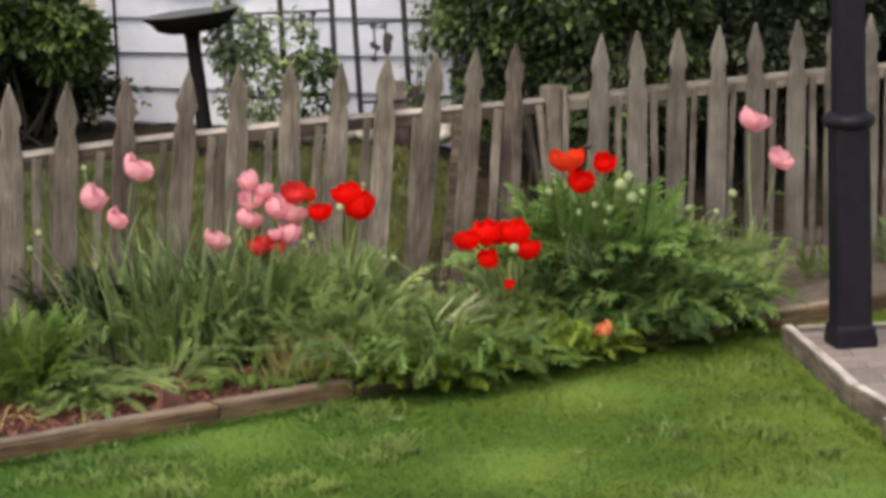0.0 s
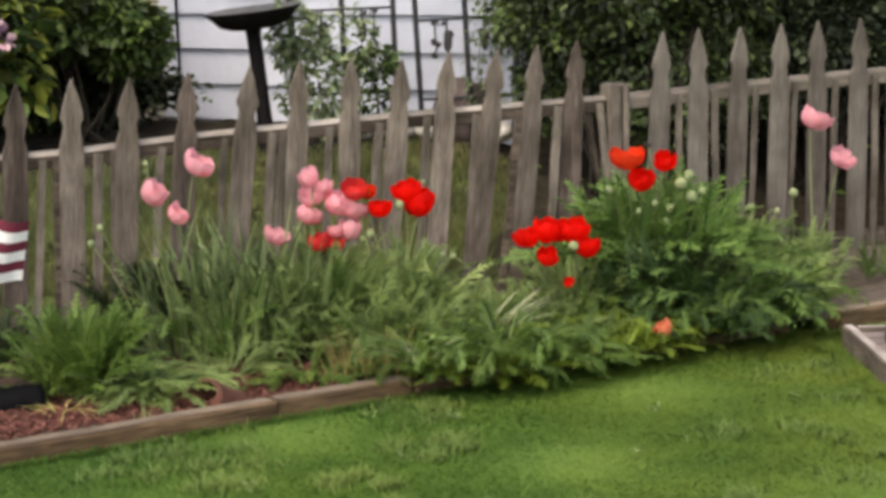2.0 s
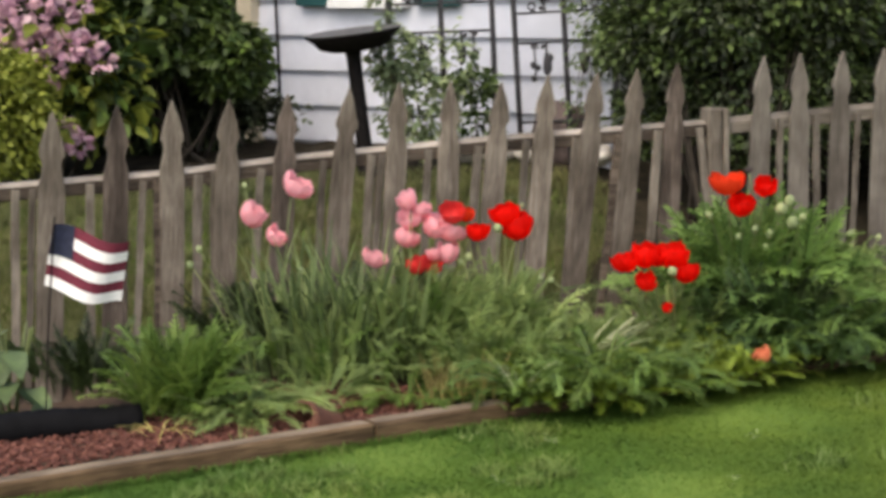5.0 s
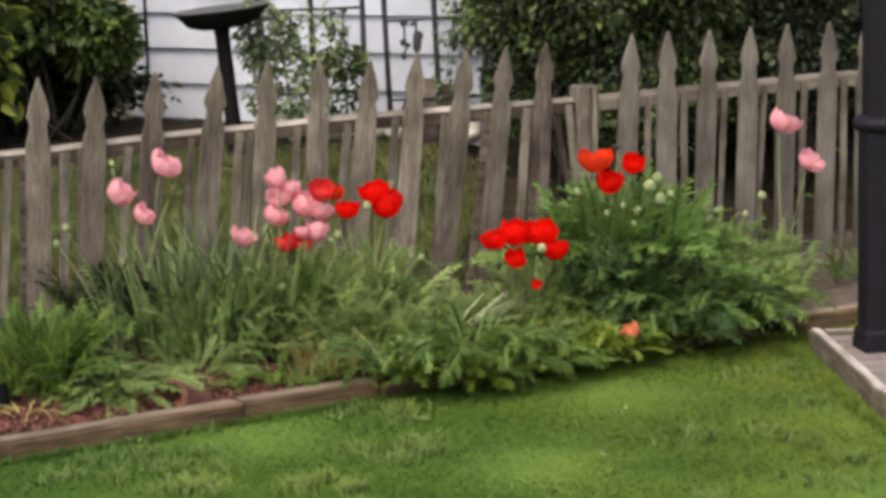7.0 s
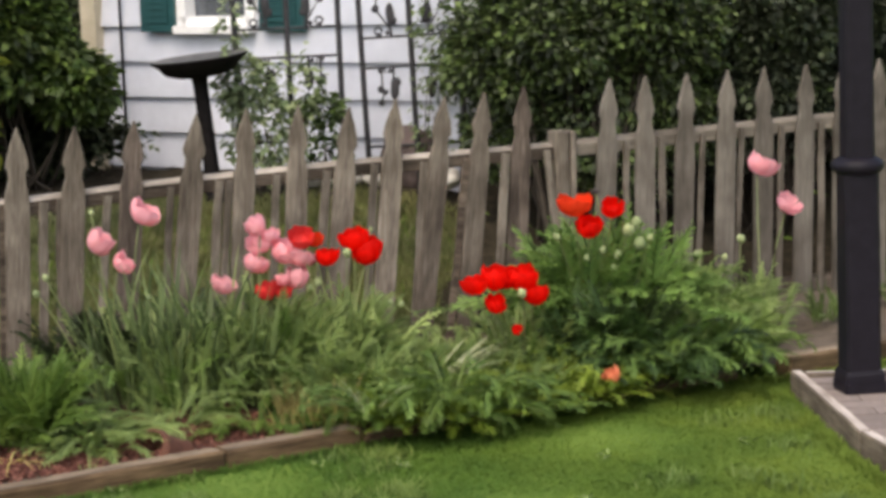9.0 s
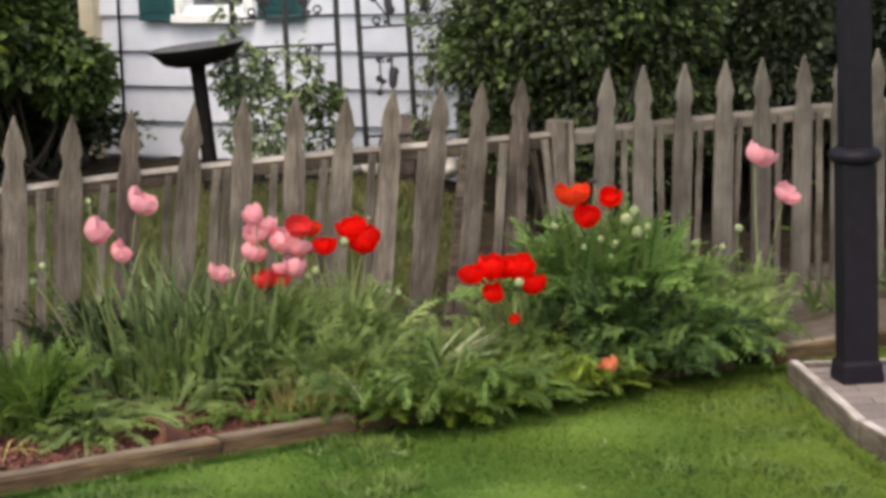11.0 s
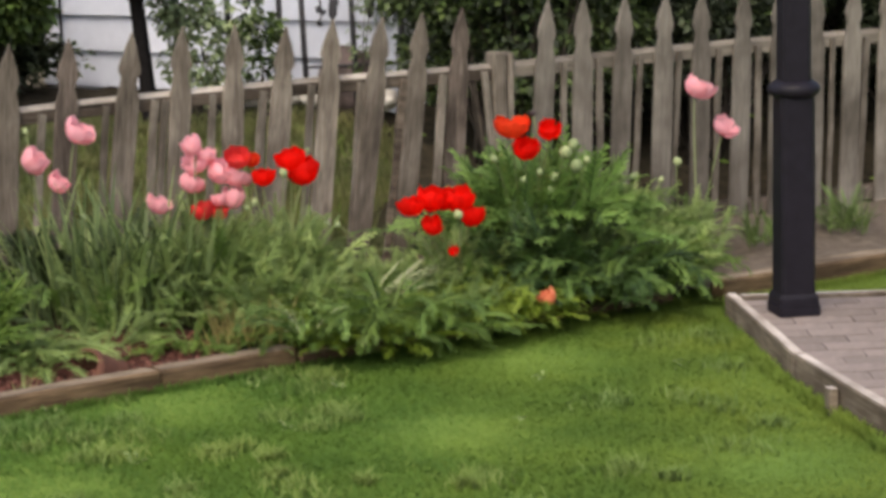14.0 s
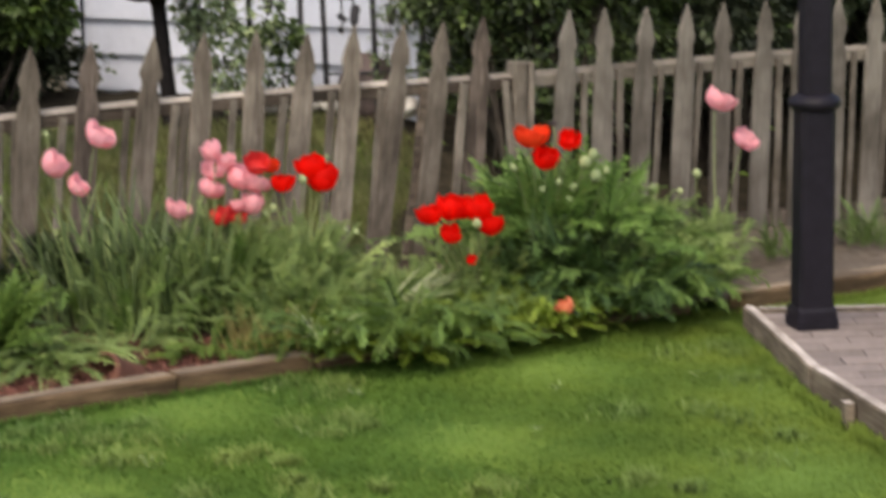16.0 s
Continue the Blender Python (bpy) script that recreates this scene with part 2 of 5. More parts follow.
M_DRY = leaf_material("dry_leaf", (0.13, 0.105, 0.075), (0.19, 0.16, 0.12), (0.27, 0.235, 0.18), True, 0.8, 0.15)
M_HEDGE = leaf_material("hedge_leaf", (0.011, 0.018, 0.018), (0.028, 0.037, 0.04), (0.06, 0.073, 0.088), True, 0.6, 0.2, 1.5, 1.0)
# lit copy of the hedge leaf: light on the crowns put into colour
M_HEDGE_LIT = leaf_material("hedge_lit_leaf", (0.034, 0.055, 0.036), (0.064, 0.095, 0.064), (0.105, 0.14, 0.104), True, 0.5, 0.3, 2.0, 0.7)
M_SHRUB = leaf_material("shrub_leaf", (0.012, 0.025, 0.012), (0.028, 0.05, 0.02), (0.075, 0.112, 0.05), True, 0.55, 0.25, 2.0, 0.8)
M_VINE = leaf_material("vine_leaf", (0.098, 0.139, 0.146), (0.167, 0.214, 0.235), (0.265, 0.314, 0.353), True, 0.6, 0.3)
M_AZALEA = leaf_material("azalea_leaf", (0.095, 0.12, 0.035), (0.155, 0.18, 0.058), (0.23, 0.255, 0.1), True, 0.5, 0.3)
M_BLOOM = leaf_material("lilac_bloom", (0.3, 0.17, 0.53), (0.43, 0.27, 0.72), (0.57, 0.42, 0.98), True, 0.6, 0.35)
M_PANSY = petal_material("purple_petal", (0.1, 0.03, 0.3), (0.22, 0.1, 0.5), (0.4, 0.3, 0.65))
M_YELLOW = petal_material("pale_yellow_petal", (0.6, 0.58, 0.2), (0.75, 0.72, 0.3), (0.8, 0.8, 0.5))
M_BARK = plain_material("shrub_bark", (0.025, 0.019, 0.014), (0.06, 0.046, 0.034), 25.0, 0.9, 0.0, 0.8)
M_NAVY = plain_material("navy_cloth", (0.008, 0.01, 0.03), (0.018, 0.022, 0.055), 60.0, 0.8, 0.0, 0.15)
M_MAROON = plain_material("maroon_cloth", (0.09, 0.006, 0.02), (0.15, 0.012, 0.032), 60.0, 0.8, 0.0, 0.15)
M_WHITE = plain_material("white_cloth", (0.72, 0.7, 0.7), (0.84, 0.82, 0.82), 60.0, 0.8, 0.0, 0.15)


def glass_material():
    m, nt, b = nodes_of("window_glass")
    b.inputs["Base Color"].default_value = (0.2, 0.22, 0.25, 1)
    b.inputs["Roughness"].default_value = 0.06
    b.inputs["Transmission Weight"].default_value = 0.6
    return m


def lawn_material():
    m, nt, b = nodes_of("lawn_ground")
    fine = noise_fac(nt, 60.0, 4.0)
    col = ramp(nt, fine, [(0.3, (0.115, 0.175, 0.034)), (0.55, (0.13, 0.198, 0.039)), (0.75, (0.146, 0.217, 0.045))])
    big = ramp(nt, noise_fac(nt, 1.3, 3.0), [(0.35, (0.86, 0.92, 0.92)), (0.65, (1.12, 1.07, 1.0))])
    col = mix(nt, col, big, 1.0, "MULTIPLY")
    nt.links.new(col, b.inputs["Base Color"])
    b.inputs["Roughness"].default_value = 0.95
    b.inputs["Specular IOR Level"].default_value = 0.1
    bump(nt, b, fine, 0.3, 0.01)
    return m


def grass_material(name="grass_blade", dark=(0.13, 0.203, 0.034), mid=(0.142, 0.22, 0.038), light=(0.158, 0.238, 0.046), dry=False):
    m, nt, b = nodes_of(name)
    col = ramp(nt, rand_of(nt, True), [(0.0, dark), (0.55, mid), (1.0, light)])
    # darker and yellower patches, mown streaks across the lawn
    big = ramp(nt, noise_fac(nt, 1.1, 3.0, 0.55), [(0.34, (0.88, 0.93, 0.97)), (0.64, (1.12, 1.06, 0.97))])
    streak = ramp(nt, noise_fac(nt, 3.0, 4.0, 0.55, (0.8, 1.3, 1)), [(0.36, (0.84, 0.88, 0.9)), (0.64, (1.12, 1.1, 1.1))])
    col = mix(nt, mix(nt, col, big, 1.0, "MULTIPLY"), streak, 1.0, "MULTIPLY")
    if dry:
        # thinner, paler turf towards the patio, with ragged borders
        tc = nt.nodes.new("ShaderNodeTexCoord")
        sep = nt.nodes.new("ShaderNodeSeparateXYZ")
        nt.links.new(tc.outputs["Object"], sep.inputs[0])
        rag = nt.nodes.new("ShaderNodeMath")
        rag.operation = "MULTIPLY_ADD"
        nt.links.new(noise_fac(nt, 2.2, 4.0), rag.inputs[0])
        rag.inputs[1].default_value = 0.8
        half = nt.nodes.new("ShaderNodeMath")
        half.operation = "MULTIPLY_ADD"
        half.inputs[1].default_value, half.inputs[2].default_value = 0.5, -0.05
        nt.links.new(sep.outputs["X"], half.inputs[0])
        nt.links.new(half.outputs[0], rag.inputs[2])
        col = mix(nt, col, ramp(nt, rag.outputs[0], [(0.4, (0.78, 0.92, 0.94)), (0.7, (1.02, 1.04, 1.04)), (1.0, (1.38, 1.26, 1.28))]), 1.0, "MULTIPLY")
    nt.links.new(col, b.inputs["Base Color"])
    b.inputs["Roughness"].default_value = 0.7
    b.inputs["Specular IOR Level"].default_value = 0.15
    # blades stand for a dense sward: their shading leans towards the sward's own surface
    geo = nt.nodes.new("ShaderNodeNewGeometry")
    add = nt.nodes.new("ShaderNodeVectorMath")
    add.operation = "MULTIPLY_ADD"
    add.inputs[1].default_value = (0.16, 0.16, 0.16)
    add.inputs[2].default_value = (0.0, 0.0, 1.0)
    nrm = nt.nodes.new("ShaderNodeVectorMath")
    nrm.operation = "NORMALIZE"
    nt.links.new(geo.outputs["Normal"], add.inputs[0])
    nt.links.new(add.outputs[0], nrm.inputs[0])
    nt.links.new(nrm.outputs[0], b.inputs["Normal"])
    tr = nt.nodes.new("ShaderNodeBsdfTranslucent")
    nt.links.new(col, tr.inputs["Color"])
    ms = nt.nodes.new("ShaderNodeMixShader")
    ms.inputs[0].default_value = 0.4
    nt.links.new(b.outputs[0], ms.inputs[1])
    nt.links.new(tr.outputs[0], ms.inputs[2])
    nt.links.new(ms.outputs[0], nt.nodes["Material Output"].inputs["Surface"])
    return m


def chip_material(name, island):
    m, nt, b = nodes_of(name)
    col = ramp(nt, rand_of(nt, island), [(0.0, (0.055, 0.016, 0.01)), (0.4, (0.1, 0.032, 0.021)), (0.8, (0.15, 0.052, 0.036)), (1.0, (0.2, 0.085, 0.06))])
    nt.links.new(col, b.inputs["Base Color"])
    b.inputs["Roughness"].default_value = 0.9
    return m


def paver_material():
    m, nt, b = nodes_of("patio_paver")
    f = noise_fac(nt, 24.0, 6.0, 0.7)
    col = ramp(nt, f, [(0.28, (0.135, 0.109, 0.099)), (0.52, (0.195, 0.162, 0.147)), (0.75, (0.265, 0.225, 0.206))])
    col = mix(nt, col, ramp(nt, rand_of(nt, False), [(0.0, (0.78, 0.74, 0.72)), (1.0, (1.12, 1.08, 1.06))]), 1.0, "MULTIPLY")
    nt.links.new(col, b.inputs["Base Color"])
    b.inputs["Roughness"].default_value = 0.9
    bump(nt, b, f, 0.5, 0.004)
    return m


M_GLASS, M_LAWN, M_GRASS, M_PAVER = glass_material(), lawn_material(), grass_material(dry=True), paver_material()
M_BANK = grass_material("bank_grass", (0.12, 0.135, 0.055), (0.18, 0.195, 0.08), (0.255, 0.265, 0.13))
M_COARSE = grass_material("coarse_grass_blade", (0.16, 0.24, 0.055), (0.195, 0.28, 0.075), (0.245, 0.335, 0.105))
M_CHIP = chip_material("red_mulch", True)

# ---- building helpers ----
RNG = np.random.default_rng(7)
FENCE_X, FENCE_Y, FENCE_TURN = -1.468, 8.439, 23.16
UX, UY = math.cos(radians(FENCE_TURN)), math.sin(radians(FENCE_TURN))


def bed(u, d, z=0.0):
    """A place u metres along the fence and d metres in front of it."""
    return Vector((FENCE_X + u * UX + d * UY, FENCE_Y + u * UY - d * UX, z))


def bank(u, d):
    """Height of the ground: level lawn in front of the fence, a bank up to the house behind it."""
    s = np.clip((-d - 0.12) / 1.75, 0, 1)
    return 0.465 * s * s * (3 - 2 * s)


def smooth_step(v, lo, hi):
    s = np.clip((v - lo) / (hi - lo), 0, 1)
    return s * s * (3 - 2 * s)


def dip(u, d):
    """A hollow along the foot of the fence, behind the black pipe."""
    return 0.14 * smooth_step(-u, 0.3, 0.55) * smooth_step(d, -0.1, 0.02) * (1 - smooth_step(d, 0.75, 1.08))


def np_mesh(name, verts, faces, material, smooth=True):
    """A mesh from arrays; all faces have the same number of corners."""
    verts, faces = np.asarray(verts, np.float32), np.asarray(faces, np.int32)
    me = bpy.data.meshes.new(name)
    k = faces.shape[1]
    me.vertices.add(len(verts))
    me.vertices.foreach_set("co", verts.ravel())
    me.loops.add(faces.size)
    me.loops.foreach_set("vertex_index", faces.ravel())
    me.polygons.add(len(faces))
    me.polygons.foreach_set("loop_start", np.arange(0, faces.size, k, dtype=np.int32))
    me.polygons.foreach_set("use_smooth", np.full(len(faces), smooth))
    me.update(calc_edges=True)
    me.validate()
    me.materials.append(material)
    return me


def child(ob, parent, label="", kind=""):
    ob.parent = parent
    return tagged(ob, label, "", "", kind)


def part(name, bm, material, parent, label="", smooth=False):
    me = bpy.data.meshes.new(name)
    bm.normal_update()
    bm.to_mesh(me)
    bm.free()
    me.materials.append(material)
    if smooth:
        for p in me.polygons:
            p.use_smooth = True
    return child(new(name, me), parent, label) if parent else new(name, me)


def base(name, place, label, category, group="", kind=""):
    """The Empty at the foot of a thing that has parts."""
    ob = new(name)
    ob.matrix_basis = place if isinstance(place, Matrix) else Matrix.Translation(place)
    return tagged(ob, label, category, group, kind)


def box(bm, x0, x1, y0, y1, z0, z1, m=None):
    vs = [bm.verts.new((x, y, z)) for z in (z0, z1) for x, y in ((x0, y0), (x1, y0), (x1, y1), (x0, y1))]
    for f in ((3, 2, 1, 0), (4, 5, 6, 7), (0, 1, 5, 4), (1, 2, 6, 5), (2, 3, 7, 6), (3, 0, 4, 7)):
        bm.faces.new([vs[i] for i in f])
    if m:
        bmesh.ops.transform(bm, matrix=m, verts=vs)
    return vs


def boxed(x0, x1, y0, y1, z0, z1, bevel=0.004, wobble=0.0, cuts=0):
    bm = bmesh.new()
    box(bm, x0, x1, y0, y1, z0, z1)
    if cuts:
        long = max(((x1 - x0), 0), ((y1 - y0), 1), ((z1 - z0), 2))[1]
        es = [e for e in bm.edges if abs((e.verts[0].co - e.verts[1].co)[long]) > 1e-6]
        bmesh.ops.subdivide_edges(bm, edges=es, cuts=cuts)
        for v in bm.verts:
            v.co += Vector(RNG.normal(0, wobble, 3))
    if bevel:
        bmesh.ops.bevel(bm, geom=[e for e in bm.edges if e.calc_face_angle(0) > 0.5], offset=bevel, segments=1, affect="EDGES")
    return bm


def tube_arrays(points, radii, sides=6, cap=True):
    P = np.asarray(points, float)
    n = len(P)
    r = np.full(n, radii) if np.isscalar(radii) else np.asarray(radii, float)
    t = np.gradient(P, axis=0)
    t /= np.linalg.norm(t, axis=1)[:, None] + 1e-9
    ref = np.where(np.abs(t[:, 2:3]) > 0.9, [[1.0, 0, 0]], [[0, 0, 1.0]])
    a = np.cross(t, ref)
    a /= np.linalg.norm(a, axis=1)[:, None] + 1e-9
    b = np.cross(t, a)
    ang = np.arange(sides) * 2 * np.pi / sides
    V = P[:, None] + r[:, None, None] * (np.cos(ang)[None, :, None] * a[:, None] + np.sin(ang)[None, :, None] * b[:, None])
    V = V.reshape(-1, 3)
    F = []
    for i in range(n - 1):
        for j in range(sides):
            k = (j + 1) % sides
            F.append((i * sides + j, i * sides + k, (i + 1) * sides + k, (i + 1) * sides + j))
    if cap:
        V = np.vstack([V, P[:1], P[-1:]])
        c0, c1 = len(V) - 2, len(V) - 1
        for j in range(sides):
            k = (j + 1) % sides
            F.append((k, j, c0, c0))
            F.append(((n - 1) * sides + j, (n - 1) * sides + k, c1, c1))
    return V, F


def tubes(name, runs, material, sides=6):
    """Several tubes of one part in one mesh: runs of (points, radius or radii)."""
    bm = bmesh.new()
    for pts, rad in runs:
        V, F = tube_arrays(pts, rad, sides)
        vs = [bm.verts.new(v) for v in V]
        for f in F:
            g = list(dict.fromkeys(f))
            if len(g) > 2:
                bm.faces.new([vs[i] for i in g])
    return bm


def lathe(bm, profile, sides=24, at=(0, 0, 0)):
    """Turns (radius, height) pairs about the z axis."""
    rings = []
    for r, z in profile:
        rings.append([bm.verts.new((at[0] + r * math.cos(a), at[1] + r * math.sin(a), at[2] + z)) for a in [2 * math.pi * i / sides for i in range(sides)]])
    for p, q in zip(rings, rings[1:]):
        for i in range(sides):
            j = (i + 1) % sides
            bm.faces.new((p[i], p[j], q[j], q[i]))
    bm.faces.new(list(reversed(rings[0])))
    bm.faces.new(rings[-1])
    return bm


def lump(radii, seed, rough=0.16, subdiv=3):
    """A weathered stone or clod."""
    bm = bmesh.new()
    bmesh.ops.create_icosphere(bm, subdivisions=subdiv, radius=1.0)
    off = Vector((seed * 3.7, seed * 1.3, seed * 2.1))
    for v in bm.verts:
        k = 1 + rough * 2 * noise.noise(v.co * 1.3 + off) + rough * 0.6 * noise.noise(v.co * 4 + off)
        v.co = Vector((v.co.x * radii[0], v.co.y * radii[1], v.co.z * radii[2])) * k
    return bm


# ---- leaves: templates that are turned, sized and strewn ----
def curve_spine(steps, rise, bend):
    """Points of unit length that start at an elevation and bend over, and their slopes."""
    s = np.linspace(0, 1, steps + 1)
    th = np.radians(rise - bend * s ** 1.3)
    x = np.concatenate([[0], np.cumsum(np.cos(th[:-1]) / steps)])
    z = np.concatenate([[0], np.cumsum(np.sin(th[:-1]) / steps)])
    return s, x, z, th


def poppy_leaf(rise, bend, pairs=11, width=0.16, seed=0, tooth=True, wild=1.0):
    """A feathered leaf, all of one piece: a midrib with pairs of narrow toothed lobes that point forward."""
    rg = np.random.default_rng(seed)
    n = 2 * pairs + 4
    s, x, z, th = curve_spine(n, rise, bend)
    V, F = [], []
    for i in range(n + 1):
        w = 0.011 * (1 - 0.9 * s[i])
        V += [np.array([x[i], w, z[i]]), np.array([x[i], -w, z[i]])]
    for i in range(n):
        k = 2 * i
        F += [(k, k + 1, k + 3), (k, k + 3, k + 2)]
    for side in (0, 1):
        for i in range(pairs):
            c = 3 + 2 * i
            q = s[c]
            L = width * (0.3 + math.sin(math.pi * min(1, q * 1.02) ** 1.1)) * (1 + wild * rg.uniform(-0.28, 0.25)) * 0.95
            t = th[c]
            fw = np.array([math.cos(t), 0, math.sin(t)])
            up = np.array([-math.sin(t), 0, math.cos(t)])
            sgn = 1 if side == 0 else -1
            out = np.array([0, sgn, 0]) * 0.8 + fw * rg.uniform(0.7, 1.15) + up * wild * rg.uniform(-0.3, 0.2)
            out /= np.linalg.norm(out)
            root = np.array([x[c], 0, z[c]])
            h = 0.2 / pairs
            m = root + out * L * 0.55
            k = len(V)
            V += [m + fw * h * 1.25, root + out * L + up * wild * rg.uniform(-0.03, 0.01), m - fw * h * 1.1]
            a, b = 2 * (c - 1) + side, 2 * (c + 1) + side
            F += [(a, b, k), (a, k, k + 2), (k + 2, k, k + 1)]
            if tooth:
                V += [m + out * L * 0.2 + fw * h * 2.3, m + out * L * 0.14 - fw * h * 1.9 + np.array([0, sgn, 0]) * h]
                F += [(k, k + 1, k + 3), (k + 2, k + 4, k + 1)]
    return np.array(V), np.array(F)


def strap_leaf(rise, bend, width=0.035, steps=8, fold=0.3):
    s, x, z, th = curve_spine(steps, rise, bend)
    w = width * np.clip(np.minimum(1, 0.5 + 3 * s) * (1 - s ** 2.5), 0.03, 1)
    V, F = [], []
    for i in range(steps + 1):
        nrm = np.array([-math.sin(th[i]), 0, math.cos(th[i])])
        c = np.array([x[i], 0, z[i]])
        V += [c + (0, w[i], 0) + nrm * fold * w[i], c, c - (0, w[i], 0) + nrm * fold * w[i]]
    for i in range(steps):
        k = 3 * i
        for j in (0, 1):
            F += [(k + j, k + j + 1, k + j + 4), (k + j, k + j + 4, k + j + 3)]
    return np.array(V), np.array(F)


def oval_leaf(ratio=0.5, fold=0.15, tip=0.0):
    """A folded oval leaf along x, its face up."""
    V = [(0, 0, 0), (0.3, 0.5 * ratio, fold), (0.72, 0.36 * ratio, fold * 0.6), (1, 0, tip), (0.72, -0.36 * ratio, fold * 0.6), (0.3, -0.5 * ratio, fold), (0.45, 0, 0)]
    F = [(0, 6, 1), (1, 6, 2), (2, 6, 3), (3, 6, 4), (4, 6, 5), (5, 6, 0)]
    return np.array(V, float), np.array(F)


def simple_leaf(ratio=0.5, fold=0.12):
    V = [(0, 0, 0), (0.45, 0.5 * ratio, fold), (1, 0, 0), (0.45, -0.5 * ratio, fold)]
    return np.array(V, float), np.array([(0, 3, 2), (0, 2, 1)])


def turns(az, el, roll):
    """Rotation matrices: roll about x, then elevate, then turn about z."""
    ca, sa, ce, se, cr, sr = np.cos(az), np.sin(az), np.cos(el), np.sin(el), np.cos(roll), np.sin(roll)
    o, l = np.zeros_like(az), np.ones_like(az)
    A = np.stack([np.stack([ca, -sa, o], -1), np.stack([sa, ca, o], -1), np.stack([o, o, l], -1)], -2)
    E = np.stack([np.stack([ce, o, -se], -1), np.stack([o, l, o], -1), np.stack([se, o, ce], -1)], -2)
    Rr = np.stack([np.stack([l, o, o], -1), np.stack([o, cr, -sr], -1), np.stack([o, sr, cr], -1)], -2)
    return A @ E @ Rr


def strew(templates, pos, rot, size, rng=RNG):
    """Copies of the templates joined into one pair of arrays."""
    pick = rng.integers(0, len(templates), len(pos))
    VV, FF, off = [], [], 0
    for i, (V, F) in enumerate(templates):
        sel = np.where(pick == i)[0]
        if not len(sel):
            continue
        W = np.einsum("nij,kj->nki", rot[sel], V) * np.reshape(size[sel], (-1, 1, 1)) + pos[sel][:, None]
        VV.append(W.reshape(-1, 3))
        FF.append((F[None] + (np.arange(len(sel)) * len(V))[:, None, None] + off).reshape(-1, F.shape[1]))
        off += len(sel) * len(V)
    return np.vstack(VV), np.vstack(FF)


POPPY_LEAVES = [poppy_leaf(r, b, 19, w, i, False) for i, (r, b, w) in enumerate(((84, 50, 0.13), (78, 80, 0.14), (68, 85, 0.13), (56, 80, 0.14), (44, 65, 0.14), (72, 120, 0.13), (76, 105, 0.12)))]
FINE_LEAVES = [poppy_leaf(r, b, 15, 0.11, 20 + i, False) for i, (r, b) in enumerate(((86, 30), (78, 50), (66, 70), (48, 60)))]
LOW_LEAVES = [poppy_leaf(r, b, 18, 0.15, 40 + i, False) for i, (r, b) in enumerate(((34, 55), (24, 45), (46, 85), (14, 30)))]
DROOP_LEAVES = [poppy_leaf(r, b, 21, w * 0.9, 60 + i, False) for i, (r, b, w) in enumerate(((72, 135, 0.15), (62, 120, 0.16), (80, 150, 0.14), (52, 100, 0.16)))]
STRAPS = [strap_leaf(r, b, w) for r, b, w in ((88, 10, 0.02), (86, 22, 0.018), (82, 36, 0.021), (85, 70, 0.017), (80, 28, 0.023))]
OVALS = [oval_leaf(0.55, 0.12, -0.1), oval_leaf(0.42, 0.2, -0.05), oval_leaf(0.65, 0.08, -0.18)]

# ---- ground, lawn and bed ----
def edge_line(u):
    """How far in front of the fence the edging timbers lie."""
    return 1.583 - 0.142 * u + 0.031 * np.maximum(0.0, 0.12 - u) + 0.09 * smooth_step(u, 2.2, 2.34)


def axis(near0, near1, step, far):
    a = list(np.arange(near0, near1 + 1e-6, step))
    g, lo, hi = step, [], []
    x0, x1 = a[0], a[-1]
    while x1 < far:
        g *= 1.6
        x0, x1 = x0 - g, x1 + g
        lo.append(x0)
        hi.append(x1)
    return np.array(lo[::-1] + a + hi)


def build_ground():
    us, ds = axis(-4, 7, 0.1, 900), axis(-5, 5, 0.1, 900)
    U, D = np.meshgrid(us, ds, indexing="ij")
    Z = bank(U, D)
    Z += 0.006 * np.sin(U * 5.1 + 1) * np.sin(D * 4.3) - 1.15 * dip(U, D)
    X, Y = FENCE_X + U * UX + D * UY, FENCE_Y + U * UY - D * UX
    n, m = U.shape
    idx = np.arange(n * m).reshape(n, m)
    F = np.stack([idx[:-1, :-1], idx[:-1, 1:], idx[1:, 1:], idx[1:, :-1]], -1).reshape(-1, 4)
    g = new("ground", np_mesh("ground", np.stack([X, Y, Z], -1).reshape(-1, 3), F[:, ::1], M_LAWN))
    tagged(g, "mown green lawn rising in a bank behind the fence", "ground", "", "structure")


def blades(name, n, spot, height, material, label, width=0.0045):
    """A strip of grass: bent blades of two faces, strewn by spot(n) -> x, y, z."""
    P = spot(n)
    n = len(P)
    az, lean = RNG.uniform(0, 2 * np.pi, n), RNG.uniform(0.3, 1.7, n)
    h = height * RNG.uniform(0.45, 1.2, n)
    w = width * RNG.uniform(0.7, 1.3, n)
    dx, dy = np.cos(az), np.sin(az)
    b = P
    mid = P + np.stack([dx * lean * h * 0.3, dy * lean * h * 0.3, h * 0.6], 1)
    tip = P + np.stack([dx * lean * h, dy * lean * h, h], 1)
    side = np.stack([-dy, dx, np.zeros(n)], 1) * w[:, None] * 0.5
    V = np.stack([b - side, b + side, mid + side * 0.8, mid - side * 0.8, tip], 1).reshape(-1, 3)
    k = np.arange(n)[:, None] * 5
    F = np.concatenate([k + [0, 1, 2], k + [0, 2, 3], k + [3, 2, 4]], 0)
    ob = new(name, np_mesh(name, V, F, material, False))
    return tagged(ob, label, "grass", "", "stuff")


